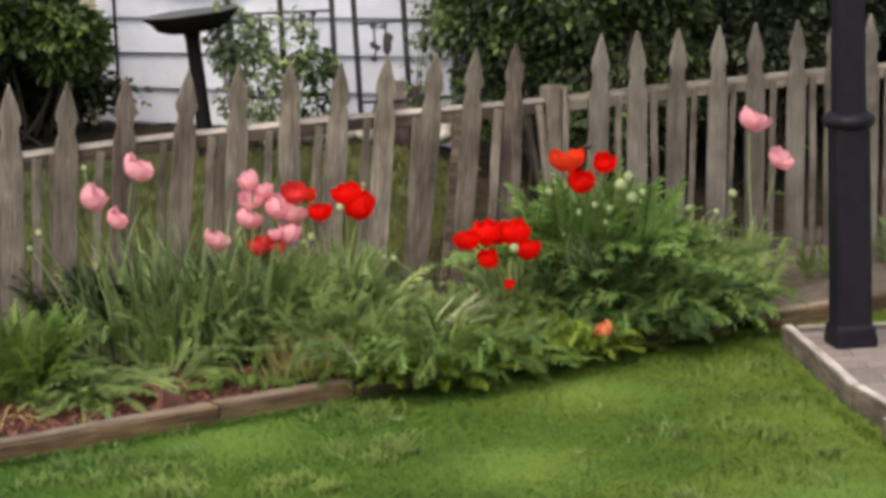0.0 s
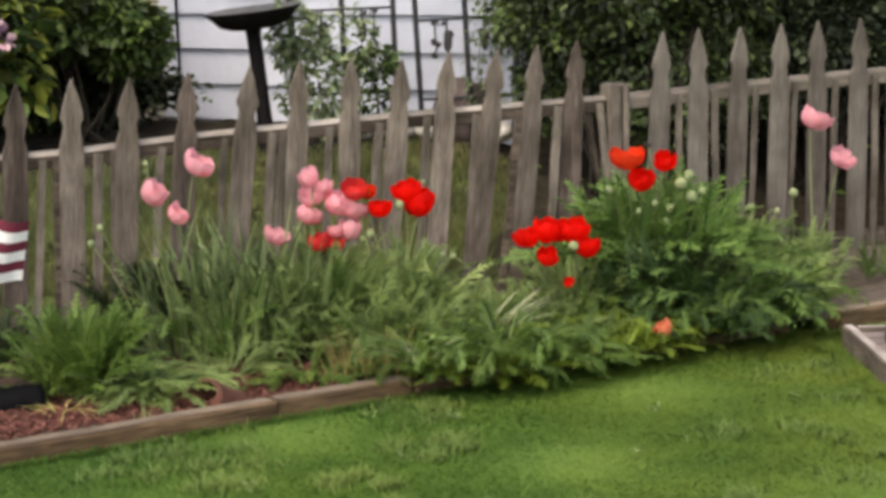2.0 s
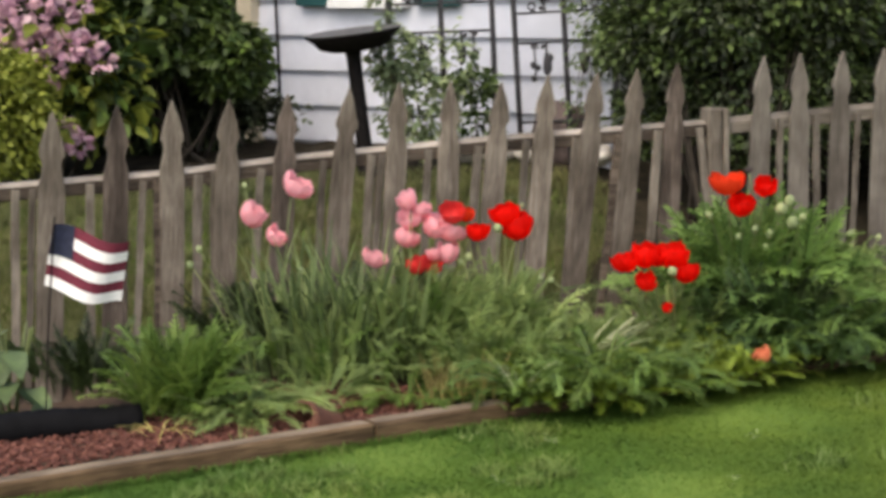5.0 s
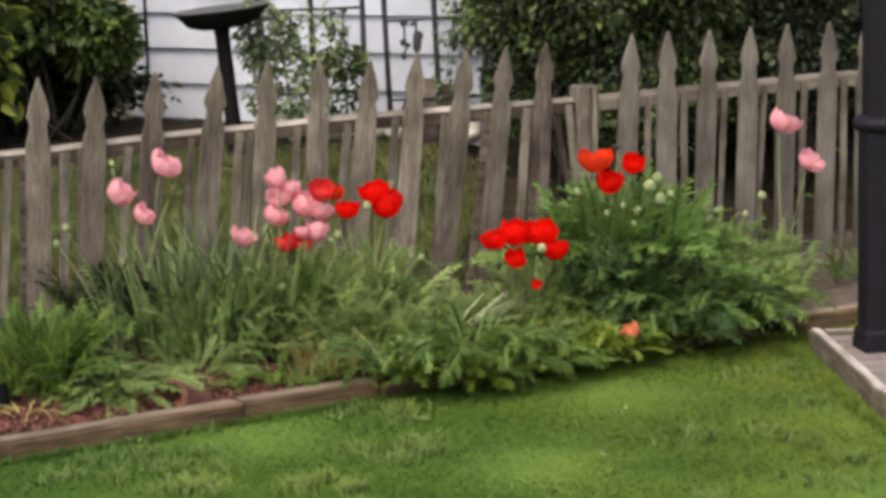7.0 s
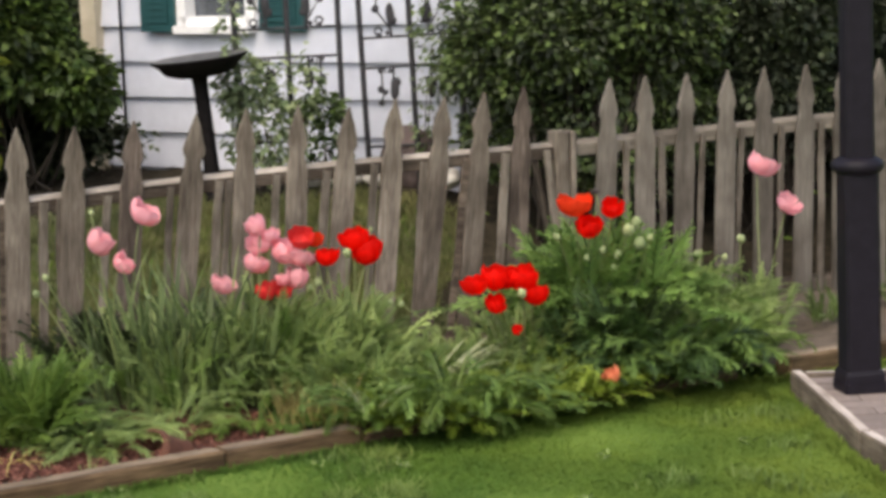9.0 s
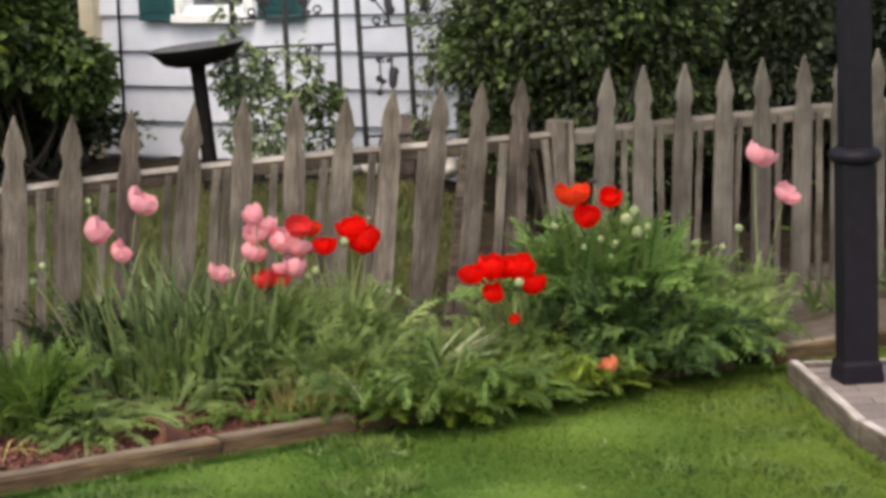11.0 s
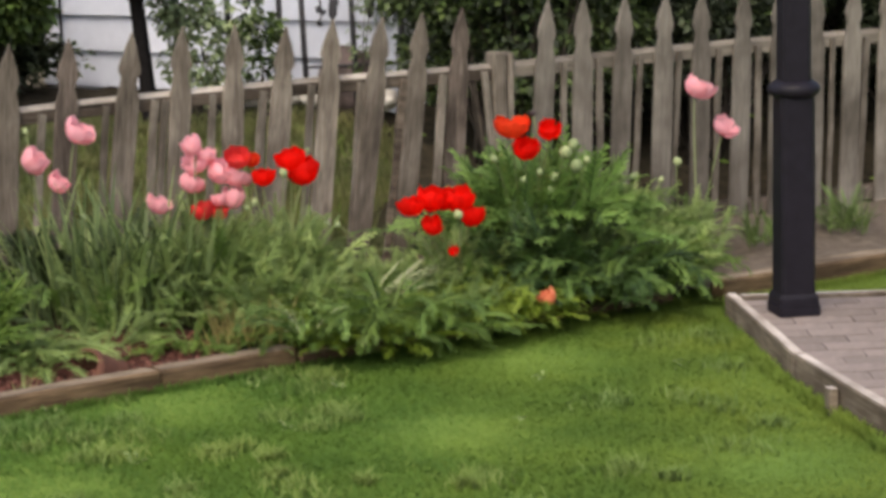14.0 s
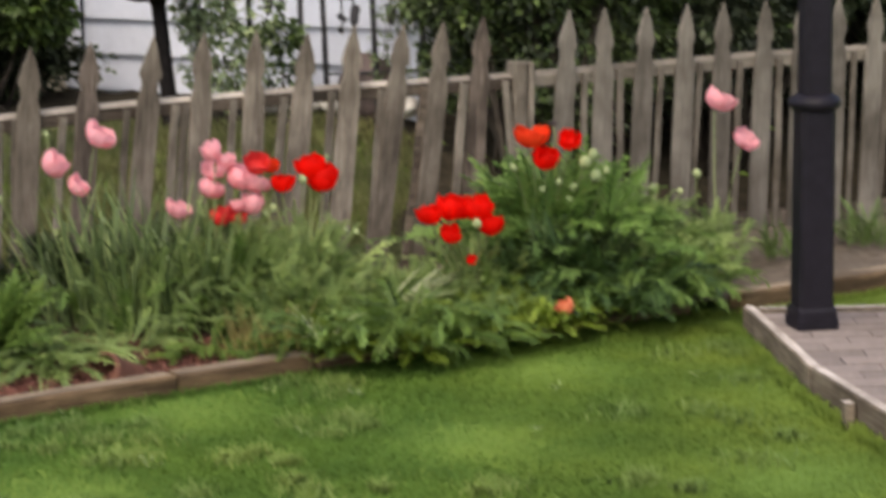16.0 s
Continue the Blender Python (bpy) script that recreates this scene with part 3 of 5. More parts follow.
def patio_left(y):
    """The edge of the patio: two boards that meet at a slight knee."""
    return 1.198 + 0.064 * np.minimum(7.765 - y, 0.965) + 0.18 * np.maximum(0.0, 6.8 - y)


def lawn_spots(n):
    x, y = RNG.uniform(-1.75, 2.6, n), RNG.uniform(5.0, 9.4, n)
    u = (x - FENCE_X) * UX + (y - FENCE_Y) * UY
    d = (x - FENCE_X) * UY - (y - FENCE_Y) * UX
    keep = (d > edge_line(u) + 0.055) & ~((x > patio_left(y) - 0.008) & (y < 7.78 + 0.02 * (x - 1.2))) & (np.abs(x) < 0.24 * y + 0.35)
    return np.stack([x, y, np.zeros(n) - 0.003], 1)[keep]


def bank_spots(n):
    u, d = RNG.uniform(-2.4, 2.4, n), RNG.uniform(-2.5, -0.02, n)
    x, y = FENCE_X + u * UX + d * UY, FENCE_Y + u * UY - d * UX
    keep = (y < 12) & (u < 2.0 + 0.25 * np.sin(4 * d)) & (d > -1.72 + 0.1 * np.sin(5 * u) - 0.65 * (u < -0.25))
    return np.stack([x, y, bank(u, d) - 0.003], 1)[keep]


def edge_spots(n):
    u = RNG.uniform(-1.6, 3.6, n)
    d = edge_line(u) + 0.05 + np.abs(RNG.normal(0, 0.02, n))
    return np.stack([FENCE_X + u * UX + d * UY, FENCE_Y + u * UY - d * UX, np.zeros(n)], 1)


def patio_spots(n):
    y = RNG.uniform(5.0, 7.8, n)
    x = patio_left(y) - 0.006 - np.abs(RNG.normal(0, 0.022, n))
    return np.stack([x, y, np.zeros(n)], 1)


def tuft_spots(n):
    """Clumps of coarser grass that the mower left, thicker towards the bed's near end."""
    k = 90
    cx, cy = RNG.uniform(-1.75, 1.2, k), RNG.uniform(5.3, 8.0, k)
    cx = np.where(RNG.random(k) < 0.5, RNG.uniform(-1.75, -0.2, k), cx)
    i = RNG.integers(0, k, n)
    wide = RNG.uniform(0.015, 0.06, k)[i]
    x, y = cx[i] + RNG.normal(0, 1, n) * wide, cy[i] + RNG.normal(0, 1, n) * wide
    u = (x - FENCE_X) * UX + (y - FENCE_Y) * UY
    d = (x - FENCE_X) * UY - (y - FENCE_Y) * UX
    keep = (d > edge_line(u) + 0.08) & (x < patio_left(y) - 0.04)
    return np.stack([x, y, np.zeros(n)], 1)[keep]


def build_bed():
    us, ds = np.arange(-2.2, 6.0, 0.06), np.linspace(0, 1, 26)
    U, D = np.meshgrid(us, ds, indexing="ij")
    D = -0.1 + D * (edge_line(U) + 0.08)
    Z = 0.035 + 0.01 * np.sin(7.1 * U + 3 * D) * np.sin(9 * D + U) + RNG.normal(0, 0.005, U.shape) + 0.02 * np.exp(-((D - 0.3) / 0.4) ** 2) - dip(U, D)
    Z[:, 0] = -0.02
    idx = np.arange(U.size).reshape(U.shape)
    F = np.stack([idx[:-1, :-1], idx[:-1, 1:], idx[1:, 1:], idx[1:, :-1]], -1).reshape(-1, 4)
    V = np.stack([FENCE_X + U * UX + D * UY, FENCE_Y + U * UY - D * UX, Z], -1).reshape(-1, 3)
    tagged(new("flower_bed_soil", np_mesh("flower_bed_soil", V, F, M_SOIL)), "dark crumbly soil of the flower bed along the fence", "soil", "", "structure")


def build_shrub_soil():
    """Bare earth under the shrubs and along the house, darkened to paint their shade."""
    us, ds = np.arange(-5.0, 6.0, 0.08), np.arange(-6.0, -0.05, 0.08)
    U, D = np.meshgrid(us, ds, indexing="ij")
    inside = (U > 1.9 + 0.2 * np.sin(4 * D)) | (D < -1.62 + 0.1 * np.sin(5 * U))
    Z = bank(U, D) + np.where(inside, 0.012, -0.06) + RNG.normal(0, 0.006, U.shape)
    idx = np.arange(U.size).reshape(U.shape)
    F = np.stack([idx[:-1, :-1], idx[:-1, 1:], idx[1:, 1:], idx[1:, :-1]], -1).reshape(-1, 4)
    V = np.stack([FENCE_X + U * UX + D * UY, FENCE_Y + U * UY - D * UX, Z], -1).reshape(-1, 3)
    tagged(new("shrub_bed_soil", np_mesh("shrub_bed_soil", V, F, M_EARTH)), "bare earth under the shrubs behind the fence, darkened to paint their shade", "soil", "", "structure")


def build_mulch():
    n = 9500
    u = RNG.uniform(-1.8, 0.42, n)
    d = np.minimum(RNG.beta(3, 1.6, n) * 0.95 + 0.58 - 0.1 * u, edge_line(u) - 0.045)
    pos = np.stack([FENCE_X + u * UX + d * UY, FENCE_Y + u * UY - d * UX, 0.04 + RNG.uniform(0, 0.02, n) - dip(u, d)], 1)
    V = np.array([(x, y, z) for z in (-0.5, 0.5) for x, y in ((-0.5, -0.5), (0.5, -0.5), (0.4, 0.5), (-0.4, 0.5))]) * (1.0, 0.5, 0.26)
    F = np.array([(3, 2, 1, 0), (4, 5, 6, 7), (0, 1, 5, 4), (1, 2, 6, 5), (2, 3, 7, 6), (3, 0, 4, 7)])
    rot = turns(RNG.uniform(0, 6.28, n), RNG.normal(0, 0.4, n), RNG.normal(0, 0.4, n))
    W, G = strew([(V, F)], pos, rot, RNG.uniform(0.008, 0.024, n))
    tagged(new("mulch", np_mesh("mulch", W, G, M_CHIP, False)), "red-brown bark mulch chips strewn in the bed", "mulch", "", "stuff")


def bleach(ob, material=None):
    """The upper face of a board is bleached by the weather."""
    ob.data.materials.append(material or M_BLEACHED)
    top = max(v.co.z for v in ob.data.vertices)
    for p in ob.data.polygons:
        if p.normal.z > 0.8 and p.center.z > top - 0.02:
            p.material_index = 1


def build_edging():
    """Landscape timbers that hold the bed, laid end to end."""
    for u0, u1, lift in ((-1.95, 0.12, 0.0), (0.123, 0.62, 0.001), (0.63, 2.2, -0.03), (2.36, 4.6, 0.0)):
        bm = boxed(0, (u1 - u0) * (1.0 if u0 > 0.1 else 1.0148), -0.045, 0.045, -0.04, 0.066 + lift, 0.01, 0.0015, 6)
        ob = part("edging_timber", bm, M_TIMBER, None)
        bleach(ob)
        ob.matrix_basis = Matrix.Translation(bed(u0, edge_line(u0), 0.018 if u0 > 2 else 0.004)) @ pose(0, 0, 0, 0, 0, FENCE_TURN + (8.1 if u0 > 0.1 else 9.8) + RNG.normal(0, 0.12))
        tagged(ob, "weathered brown landscape timber edging the flower bed", "timber", "bed edging timbers")


def build_patio():
    """Raised pavers inside a frame of boards that stand a little proud of them."""
    bm = bmesh.new()
    ring = [(patio_left(7.74) + 0.02, 7.74), (5.0, 7.73), (5.0, 2.5), (patio_left(2.5) + 0.02, 2.5), (patio_left(6.8) + 0.02, 6.8)]
    low, high = [[bm.verts.new((x, y, z)) for x, y in ring] for z in (-0.05, 0.06)]
    bm.faces.new(high[::-1])
    bm.faces.new(low)
    for i in range(5):
        bm.faces.new((low[i], high[i], high[(i + 1) % 5], low[(i + 1) % 5]))
    bmesh.ops.recalc_face_normals(bm, faces=bm.faces[:])
    slab = part("patio", bm, M_FOUND, None)
    tagged(slab, "raised patio of worn pinkish-grey pavers", "patio", "", "structure")
    w, h, gap = 0.2, 0.1, 0.005
    bm = boxed(gap / 2, w - gap / 2, -h + gap / 2, -gap / 2, 0.0, 0.024, 0.003)
    me = bpy.data.meshes.new("paver")
    bm.to_mesh(me)
    bm.free()
    me.materials.append(M_PAVER)
    far_v, far_f = [], []
    for j in range(51):
        y = 7.715 - h * j
        x = float(patio_left(y - h)) + 0.05
        first = w * (0.45 if j % 2 else 0.95)
        for i in range(20):
            wide = first if i == 0 else w
            if x + wide > 4.98:
                break
            lift = 0.06 + RNG.normal(0, 0.0012)
            if j < 30 and i < 9:
                ob = new("paver", me)
                ob.matrix_basis = pose(x, y, lift, RNG.normal(0, 0.3), RNG.normal(0, 0.3), 0) @ Matrix.Diagonal((wide / w, 1, 1, 1))
                ob.parent = slab
            else:
                k = len(far_v)
                far_v += [(px, py, pz) for pz in (lift, lift + 0.024) for px, py in ((x + 0.003, y - h + 0.003), (x + wide - 0.003, y - h + 0.003), (x + wide - 0.003, y - 0.003), (x + 0.003, y - 0.003))]
                far_f += [tuple(k + q for q in f) for f in ((4, 5, 6, 7), (0, 1, 5, 4), (1, 2, 6, 5), (2, 3, 7, 6), (3, 0, 4, 7))]
            x += wide
    child(new("paver_field", np_mesh("paver_field", far_v, far_f, M_PAVER, False)), slab, "", "stuff")
    for y0, long, turn in ((7.765, 0.968, 3.66), (6.797, 3.8, 10.2)):
        ob = part("edge_board", boxed(0, 0.043, -long, 0, -0.03, 0.104, 0.006, 0.001, 8), M_BOARD, slab, "greyed wooden board round the patio")
        ob.matrix_basis = pose(float(patio_left(y0)), y0, 0, 0, 0, turn)
        bleach(ob, M_BOARD_TOP)
    ob = part("edge_board", boxed(0.046, 3.8, -0.043, 0, -0.03, 0.1, 0.006, 0.001, 8), M_BOARD, slab)
    ob.matrix_basis = pose(1.2, 7.765, 0, 0, 0, -0.2)
    bleach(ob, M_BOARD_TOP)
    stake = part("wooden_stake", boxed(-0.02, 0.02, -0.013, 0.013, -0.12, 0.085, 0.004), M_BOARD, None)
    bleach(stake, M_BOARD_TOP)
    stake.matrix_basis = pose(float(patio_left(6.42)) - 0.024, 6.42, 0.0, 0, 3, 100)
    tagged(stake, "short grey wooden stake holding the patio edge board", "stake")


build_ground()
build_bed()
build_shrub_soil()
build_mulch()
build_edging()
build_patio()
blades("lawn_grass", 560000, lawn_spots, 0.013, M_GRASS, "short mown lawn grass in uneven greens", 0.0066)
blades("bank_grass", 90000, bank_spots, 0.06, M_BANK, "rough yellow-green grass on the bank behind the fence", 0.007)
blades("coarse_grass", 9000, tuft_spots, 0.034, M_COARSE, "paler coarse grass tufts standing over the mown lawn", 0.006)
blades("edge_grass", 5200, edge_spots, 0.03, M_GRASS, "longer grass left along the edging timber")
blades("edge_grass", 3200, patio_spots, 0.042, M_GRASS, "longer grass left along the patio board")

# ---- picket fence ----
# along the fence in metres, height of the tip, lean to the right in degrees, width
PICKETS = [(-1.980, 1.0, 2, 1.00), (-1.760, 1.01, 1, 1.00), (-1.530, 1.0, 3, 1.00), (-1.300, 1.0, 1, 1.00), (-1.060, 0.995, 2, 1.00),
           (-0.830, 0.996, 2, 1.00), (-0.572, 1.0, 4, 1.12), (-0.326, 1.006, 4, 1.05), (-0.120, 1.01, 3, 1.02), (0.100, 1.003, 4.5, 1.00),
           (0.334, 1.005, 5.5, 1.00), (0.574, 1.016, 7, 1.00), (0.782, 1.024, 5, 0.95), (0.993, 1.019, 4, 0.95),
           (1.201, 1.0, 6.5, 0.98), (1.409, 1.018, 6.5, 0.98), (1.612, 1.018, 8, 0.96), (1.790, 1.021, 7, 0.96), (1.972, 1.03, 5, 0.95),
           (2.353, 1.043, 3.5, 0.98), (2.533, 1.043, 2, 0.98), (2.725, 1.041, 3, 0.98), (2.917, 1.044, 2.2, 0.98), (3.111, 1.042, 2.2, 0.98),
           (3.306, 1.045, 2, 0.98), (3.501, 1.045, 1.6, 0.98), (3.691, 1.046, 2, 0.98), (3.876, 1.046, 1.8, 0.98), (4.074, 1.045, 2, 0.98),
           (4.274, 1.045, 2, 0.98), (4.464, 1.045, 1, 0.98), (4.654, 1.045, 2, 0.98), (4.844, 1.045, 2, 0.98), (5.034, 1.045, 2, 0.98)]


def picket_mesh(seed, mat, height=1.0, half=0.047):
    """A flat picket with a carved spear head, neck and shoulders."""
    rg = random.Random(seed)
    prof = [(0.0, 0.0), (0.22, 0.028), (0.47, 0.062), (0.72, 0.1), (0.88, 0.135), (0.9, 0.152), (0.74, 0.163), (0.66, 0.178), (0.66, 0.196), (0.78, 0.222), (0.93, 0.25), (0.96, 0.272)]
    right = [(half * w * rg.uniform(0.96, 1.04), height - dz + rg.uniform(-0.003, 0.003)) for w, dz in prof]
    left = [(-half * w * rg.uniform(0.96, 1.04), height - dz + rg.uniform(-0.003, 0.003)) for w, dz in prof[1:]]
    for z in (0.62, 0.4, 0.2, 0.0):
        right.append((half * rg.uniform(0.93, 1.0), z * height))
        left.append((-half * rg.uniform(0.93, 1.0), z * height))
    bm = bmesh.new()
    front = [bm.verts.new((x, -0.009, z)) for x, z in right]
    front_l = [bm.verts.new((x, -0.009, z)) for x, z in left]
    loop = front + front_l[::-1]
    f = bm.faces.new(loop)
    out = bmesh.ops.extrude_face_region(bm, geom=[f])
    for v in [g for g in out["geom"] if isinstance(g, bmesh.types.BMVert)]:
        v.co.y += 0.019
    bmesh.ops.recalc_face_normals(bm, faces=bm.faces[:])
    bmesh.ops.bevel(bm, geom=[e for e in bm.edges if e.calc_face_angle(0) > 1.2], offset=0.0022, segments=1, affect="EDGES")
    me = bpy.data.meshes.new("picket")
    bm.to_mesh(me)
    bm.free()
    me.materials.append(mat)
    return me


def rail_top(u):
    return float(np.interp(u, (-2.2, -0.1, 0.4, 1.2, 2.1, 2.2, 2.6, 3.3, 5.2), (0.722, 0.738, 0.762, 0.781, 0.784, 0.786, 0.797, 0.812, 0.82)))


def build_fence():
    fence = base("picket_fence", Matrix.Translation(bed(0, 0)) @ pose(0, 0, 0, 0, 0, FENCE_TURN), "weathered grey-brown wooden picket fence with spear-headed pickets, sagging and uneven", "fence")
    shapes = [picket_mesh(i, M_FENCE) for i in range(6)]
    newer = [picket_mesh(10 + i, M_FENCE_NEW) for i in range(3)]
    damp = [picket_mesh(20 + i, M_FENCE_DAMP) for i in range(2)]
    for i, (u, top, lean, wide) in enumerate(PICKETS):
        ob = new("picket", damp[i % 2] if u in (0.334, 1.972, -0.326) else newer[i % 3] if u > 2 else shapes[i % 6])
        low = 0.015 - 0.125 * float(smooth_step(-u, 0.2, 0.5))
        foot = u - (top - low) * math.tan(radians(lean))
        ob.matrix_basis = pose(foot, -0.034, low, 0.8 * math.sin(i * 2.4), lean, 0) @ Matrix.Diagonal((wide, 1, (top - low) / math.cos(radians(lean)), 1))
        ob.parent = fence
    # narrow slats nailed to the front of the rails, one or two in each gap
    bm = boxed(-0.019, 0.019, -0.007, 0.007, 0.0, 1.0, 0.002, 0.0012, 3)
    slat = bpy.data.meshes.new("slat")
    bm.to_mesh(slat)
    bm.free()
    slat.materials.append(M_SLAT)
    dark_slat = slat.copy()
    dark_slat.materials[0] = M_RAIL
    for i, (a, b) in enumerate(zip(PICKETS, PICKETS[1:])):
        mids = [0.5] if b[0] - a[0] < 0.3 else [0.25]
        if b[0] < 1.3 and i % 3 == 2 and b[0] - a[0] < 0.3:
            mids = [0.38, 0.66]
        if a[0] == -0.326:
            mids = [0.36, 0.64]
        for q in mids:
            u = a[0] + q * (b[0] - a[0]) + RNG.normal(0, 0.008)
            u += -0.018 if a[0] > 2.2 else 0.0
            lean = 0.5 * (a[2] + b[2]) + RNG.normal(0, 1.4)
            if i == 18:
                lean = -6.0
            top = rail_top(u) - 0.012 - abs(RNG.normal(0, 0.006))
            ob = new("slat", dark_slat if a[0] in (-0.326, 1.612) and q == mids[-1] else slat)
            low = 0.03 - 0.14 * float(smooth_step(-u, 0.2, 0.5))
            foot = u - (top - low) * math.tan(radians(lean))
            ob.matrix_basis = pose(foot, -0.031, low, 0, lean, 0) @ Matrix.Diagonal((RNG.uniform(0.62, 0.95), 1, top - low, 1))
            ob.parent = fence
    for us in ((-2.2, -1.06, -0.1, 0.4, 1.2, 1.7, 2.12), (2.16, 2.6, 3.3, 4.2, 5.2)):
        for drop, name in ((0.0, "top_rail"), (0.7, "bottom_rail"))[:1 if us[0] < 0 else 2]:
            bm = bmesh.new()
            tall = 0.06
            rings = []
            for u in us:
                z = rail_top(u) - drop
                rings.append([bm.verts.new(v) for v in ((u, -0.022, z - tall), (u, 0.02, z - tall), (u, 0.045, z + 0.004), (u, 0.0, z + 0.004), (u, -0.022, z - 0.01))])
            for p, q in zip(rings, rings[1:]):
                for k in range(5):
                    bm.faces.new((p[k], p[(k + 1) % 5], q[(k + 1) % 5], q[k]))
            bm.faces.new(rings[0])
            bm.faces.new(rings[-1][::-1])
            bmesh.ops.recalc_face_normals(bm, faces=bm.faces[:])
            bmesh.ops.bevel(bm, geom=[e for e in bm.edges if e.calc_face_angle(0) > 1.2], offset=0.004, segments=1, affect="EDGES")
            # the left run's front is darker brown, with its shade painted in
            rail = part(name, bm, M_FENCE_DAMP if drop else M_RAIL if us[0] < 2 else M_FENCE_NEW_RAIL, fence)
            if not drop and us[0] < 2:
                # the upper face is weathered, with the light on it painted in
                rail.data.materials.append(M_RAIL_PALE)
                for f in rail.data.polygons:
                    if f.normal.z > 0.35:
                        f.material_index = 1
    for u, top, w in ((2.118, 0.838, 0.062), (2.168, 0.834, 0.026), (4.2, 0.82, 0.09)):
        y0 = -0.045 if u > 2 and u < 3 else 0.022
        ob = part("post", boxed(-w / 2, w / 2, y0, y0 + 0.085, -0.05, top, 0.006, 0.001, 4), M_FENCE, fence, "square fence post sawn off level with the rail")
        ob.matrix_basis = pose(u, 0, 0, 0, 1.0, 0)


build_fence()

# ---- the neighbour's house ----
HOUSE = Matrix.Translation((-1.698, 12.0, 0)) @ pose(0, 0, 0, 0, 0, -35.1)


def build_house():
    """White clapboard wall; x runs along the wall, -y faces the garden."""
    house = base("house", HOUSE, "white clapboard house with dark teal shutters", "house")
    z0, course = 0.492 - 0.1838, 0.1838
    win = (0.505, 0.965, 1.225, 2.35)
    wall = bmesh.new()
    x0, x1, top = -0.16, 2.2, 3.2
    for a, b, c, d in ((x0, win[0], 0.3, top), (win[1], x1, 0.3, top), (win[0], win[1], 0.3, win[2]), (win[0], win[1], win[3], top)):
        box(wall, a, b, 0.02, 0.2, c, d)
    part("wall", wall, M_TRIM, house)
    part("foundation", boxed(x0, x1, 0.012, 0.21, -0.1, z0 - 0.01, 0.004), M_FOUND, house, "rough grey concrete footing")
    # clapboards: thin at the top, thick at the butt, each lapping the one below
    k = 0
    while z0 + course * k < top - 0.1:
        z = z0 + course * k
        spans = [(x0, x1)]
        if z + course > win[2] + 0.01 and z < win[3]:
            spans = [(x0, win[0] - 0.03), (win[1] + 0.03, x1)]
        for a, b in spans:
            bm = bmesh.new()
            vs = box(bm, a, b, 0.0, 0.019, z, z + course - 0.001)
            for v in vs:
                if v.co.y < 0.01:
                    v.co.y = -0.018 if v.co.z < z + 0.05 else 0.008
            bmesh.ops.bevel(bm, geom=[e for e in bm.edges if e.calc_face_angle(0) > 1.0], offset=0.002, segments=1, affect="EDGES")
            part("clapboard", bm, M_SIDING, house)
        k += 1
    # window with its frame, sill and panes
    frame_ob = bmesh.new()
    for a, b, c, d in ((win[0] - 0.03, win[0] + 0.03, win[2], win[3]), (win[1] - 0.03, win[1] + 0.03, win[2], win[3]), (win[0], win[1], win[3] - 0.03, win[3] + 0.05),
                       (win[0], win[1], win[2], win[2] + 0.05), (win[0], win[1], 1.76, 1.8)):
        box(frame_ob, a, b, -0.03, 0.12, c, d)
    window = part("window", frame_ob, M_TRIM, house, "white-framed sash window")
    part("sill", boxed(win[0] - 0.02, win[1] + 0.02, -0.075, 0.0, win[2] - 0.035, win[2] + 0.005, 0.004), M_TRIM, window)
    for c, d in ((win[2] + 0.05, 1.76), (1.8, win[3] - 0.03)):
        part("pane", boxed(win[0] + 0.03, win[1] - 0.03, 0.05, 0.056, c, d, 0), M_GLASS, window)
    part("blind", boxed(win[0] + 0.03, win[1] - 0.03, 0.1, 0.11, win[2] + 0.05, win[3] - 0.03, 0), M_BEIGE, window, "drawn pale blind behind the glass")
    for a, b in ((0.245, 0.512 - 0.035), (1.04, 1.32)):
        shutter = part("shutter", boxed(a, b, -0.05, -0.019, 1.2, 2.42, 0.004), M_SHUTTER, house, "dark teal louvred shutter")
        bm = boxed(a + 0.04, b - 0.04, -0.058, -0.048, 0, 0.028, 0.003)
        lv = bpy.data.meshes.new("louvre")
        bm.to_mesh(lv)
        bm.free()
        lv.materials.append(M_SHUTTER)
        for i in range(34):
            o = new("louvre", lv)
            o.matrix_basis = pose(0, 0, 1.245 + i * 0.034)
            o.parent = shutter
    part("corner_board", boxed(-0.175, -0.07, -0.06, 0.1, 0.46, 3.2, 0.006), M_BEIGE, house, "beige painted board on the wall")
    part("cable", tubes("cable", [([(0.083, -0.03, z) for z in (3.2, 2.4, 1.6, 0.7, 0.5)], 0.008)], M_IRON), M_IRON, house, "dark cable running down the wall")
    # walls round the back and a gabled roof, out of sight above
    rest = bmesh.new()
    box(rest, x0, x0 + 0.2, 0.2, 6.0, 0.3, top)
    box(rest, x1 - 0.2, x1, 0.2, 6.0, 0.3, top)
    box(rest, x0, x1, 6.0, 6.2, 0.3, top)
    part("side_wall", rest, M_SIDING, house)
    roof = bmesh.new()
    for sgn in (0, 1):
        ys = (-0.4, 3.1) if sgn == 0 else (6.6, 3.1)
        a = [roof.verts.new((x, y, z)) for x in (x0 - 0.3, x1 + 0.3) for y, z in ((ys[0], top - 0.1), (ys[1], top + 1.9), (ys[1], top + 2.02), (ys[0], top + 0.02))]
        for f in ((0, 1, 2, 3), (7, 6, 5, 4), (0, 4, 5, 1), (1, 5, 6, 2), (2, 6, 7, 3), (3, 7, 4, 0)):
            roof.faces.new([a[i] for i in f])
    bmesh.ops.recalc_face_normals(roof, faces=roof.faces[:])
    part("roof", roof, M_ROOF, house, "dark shingled gable roof")


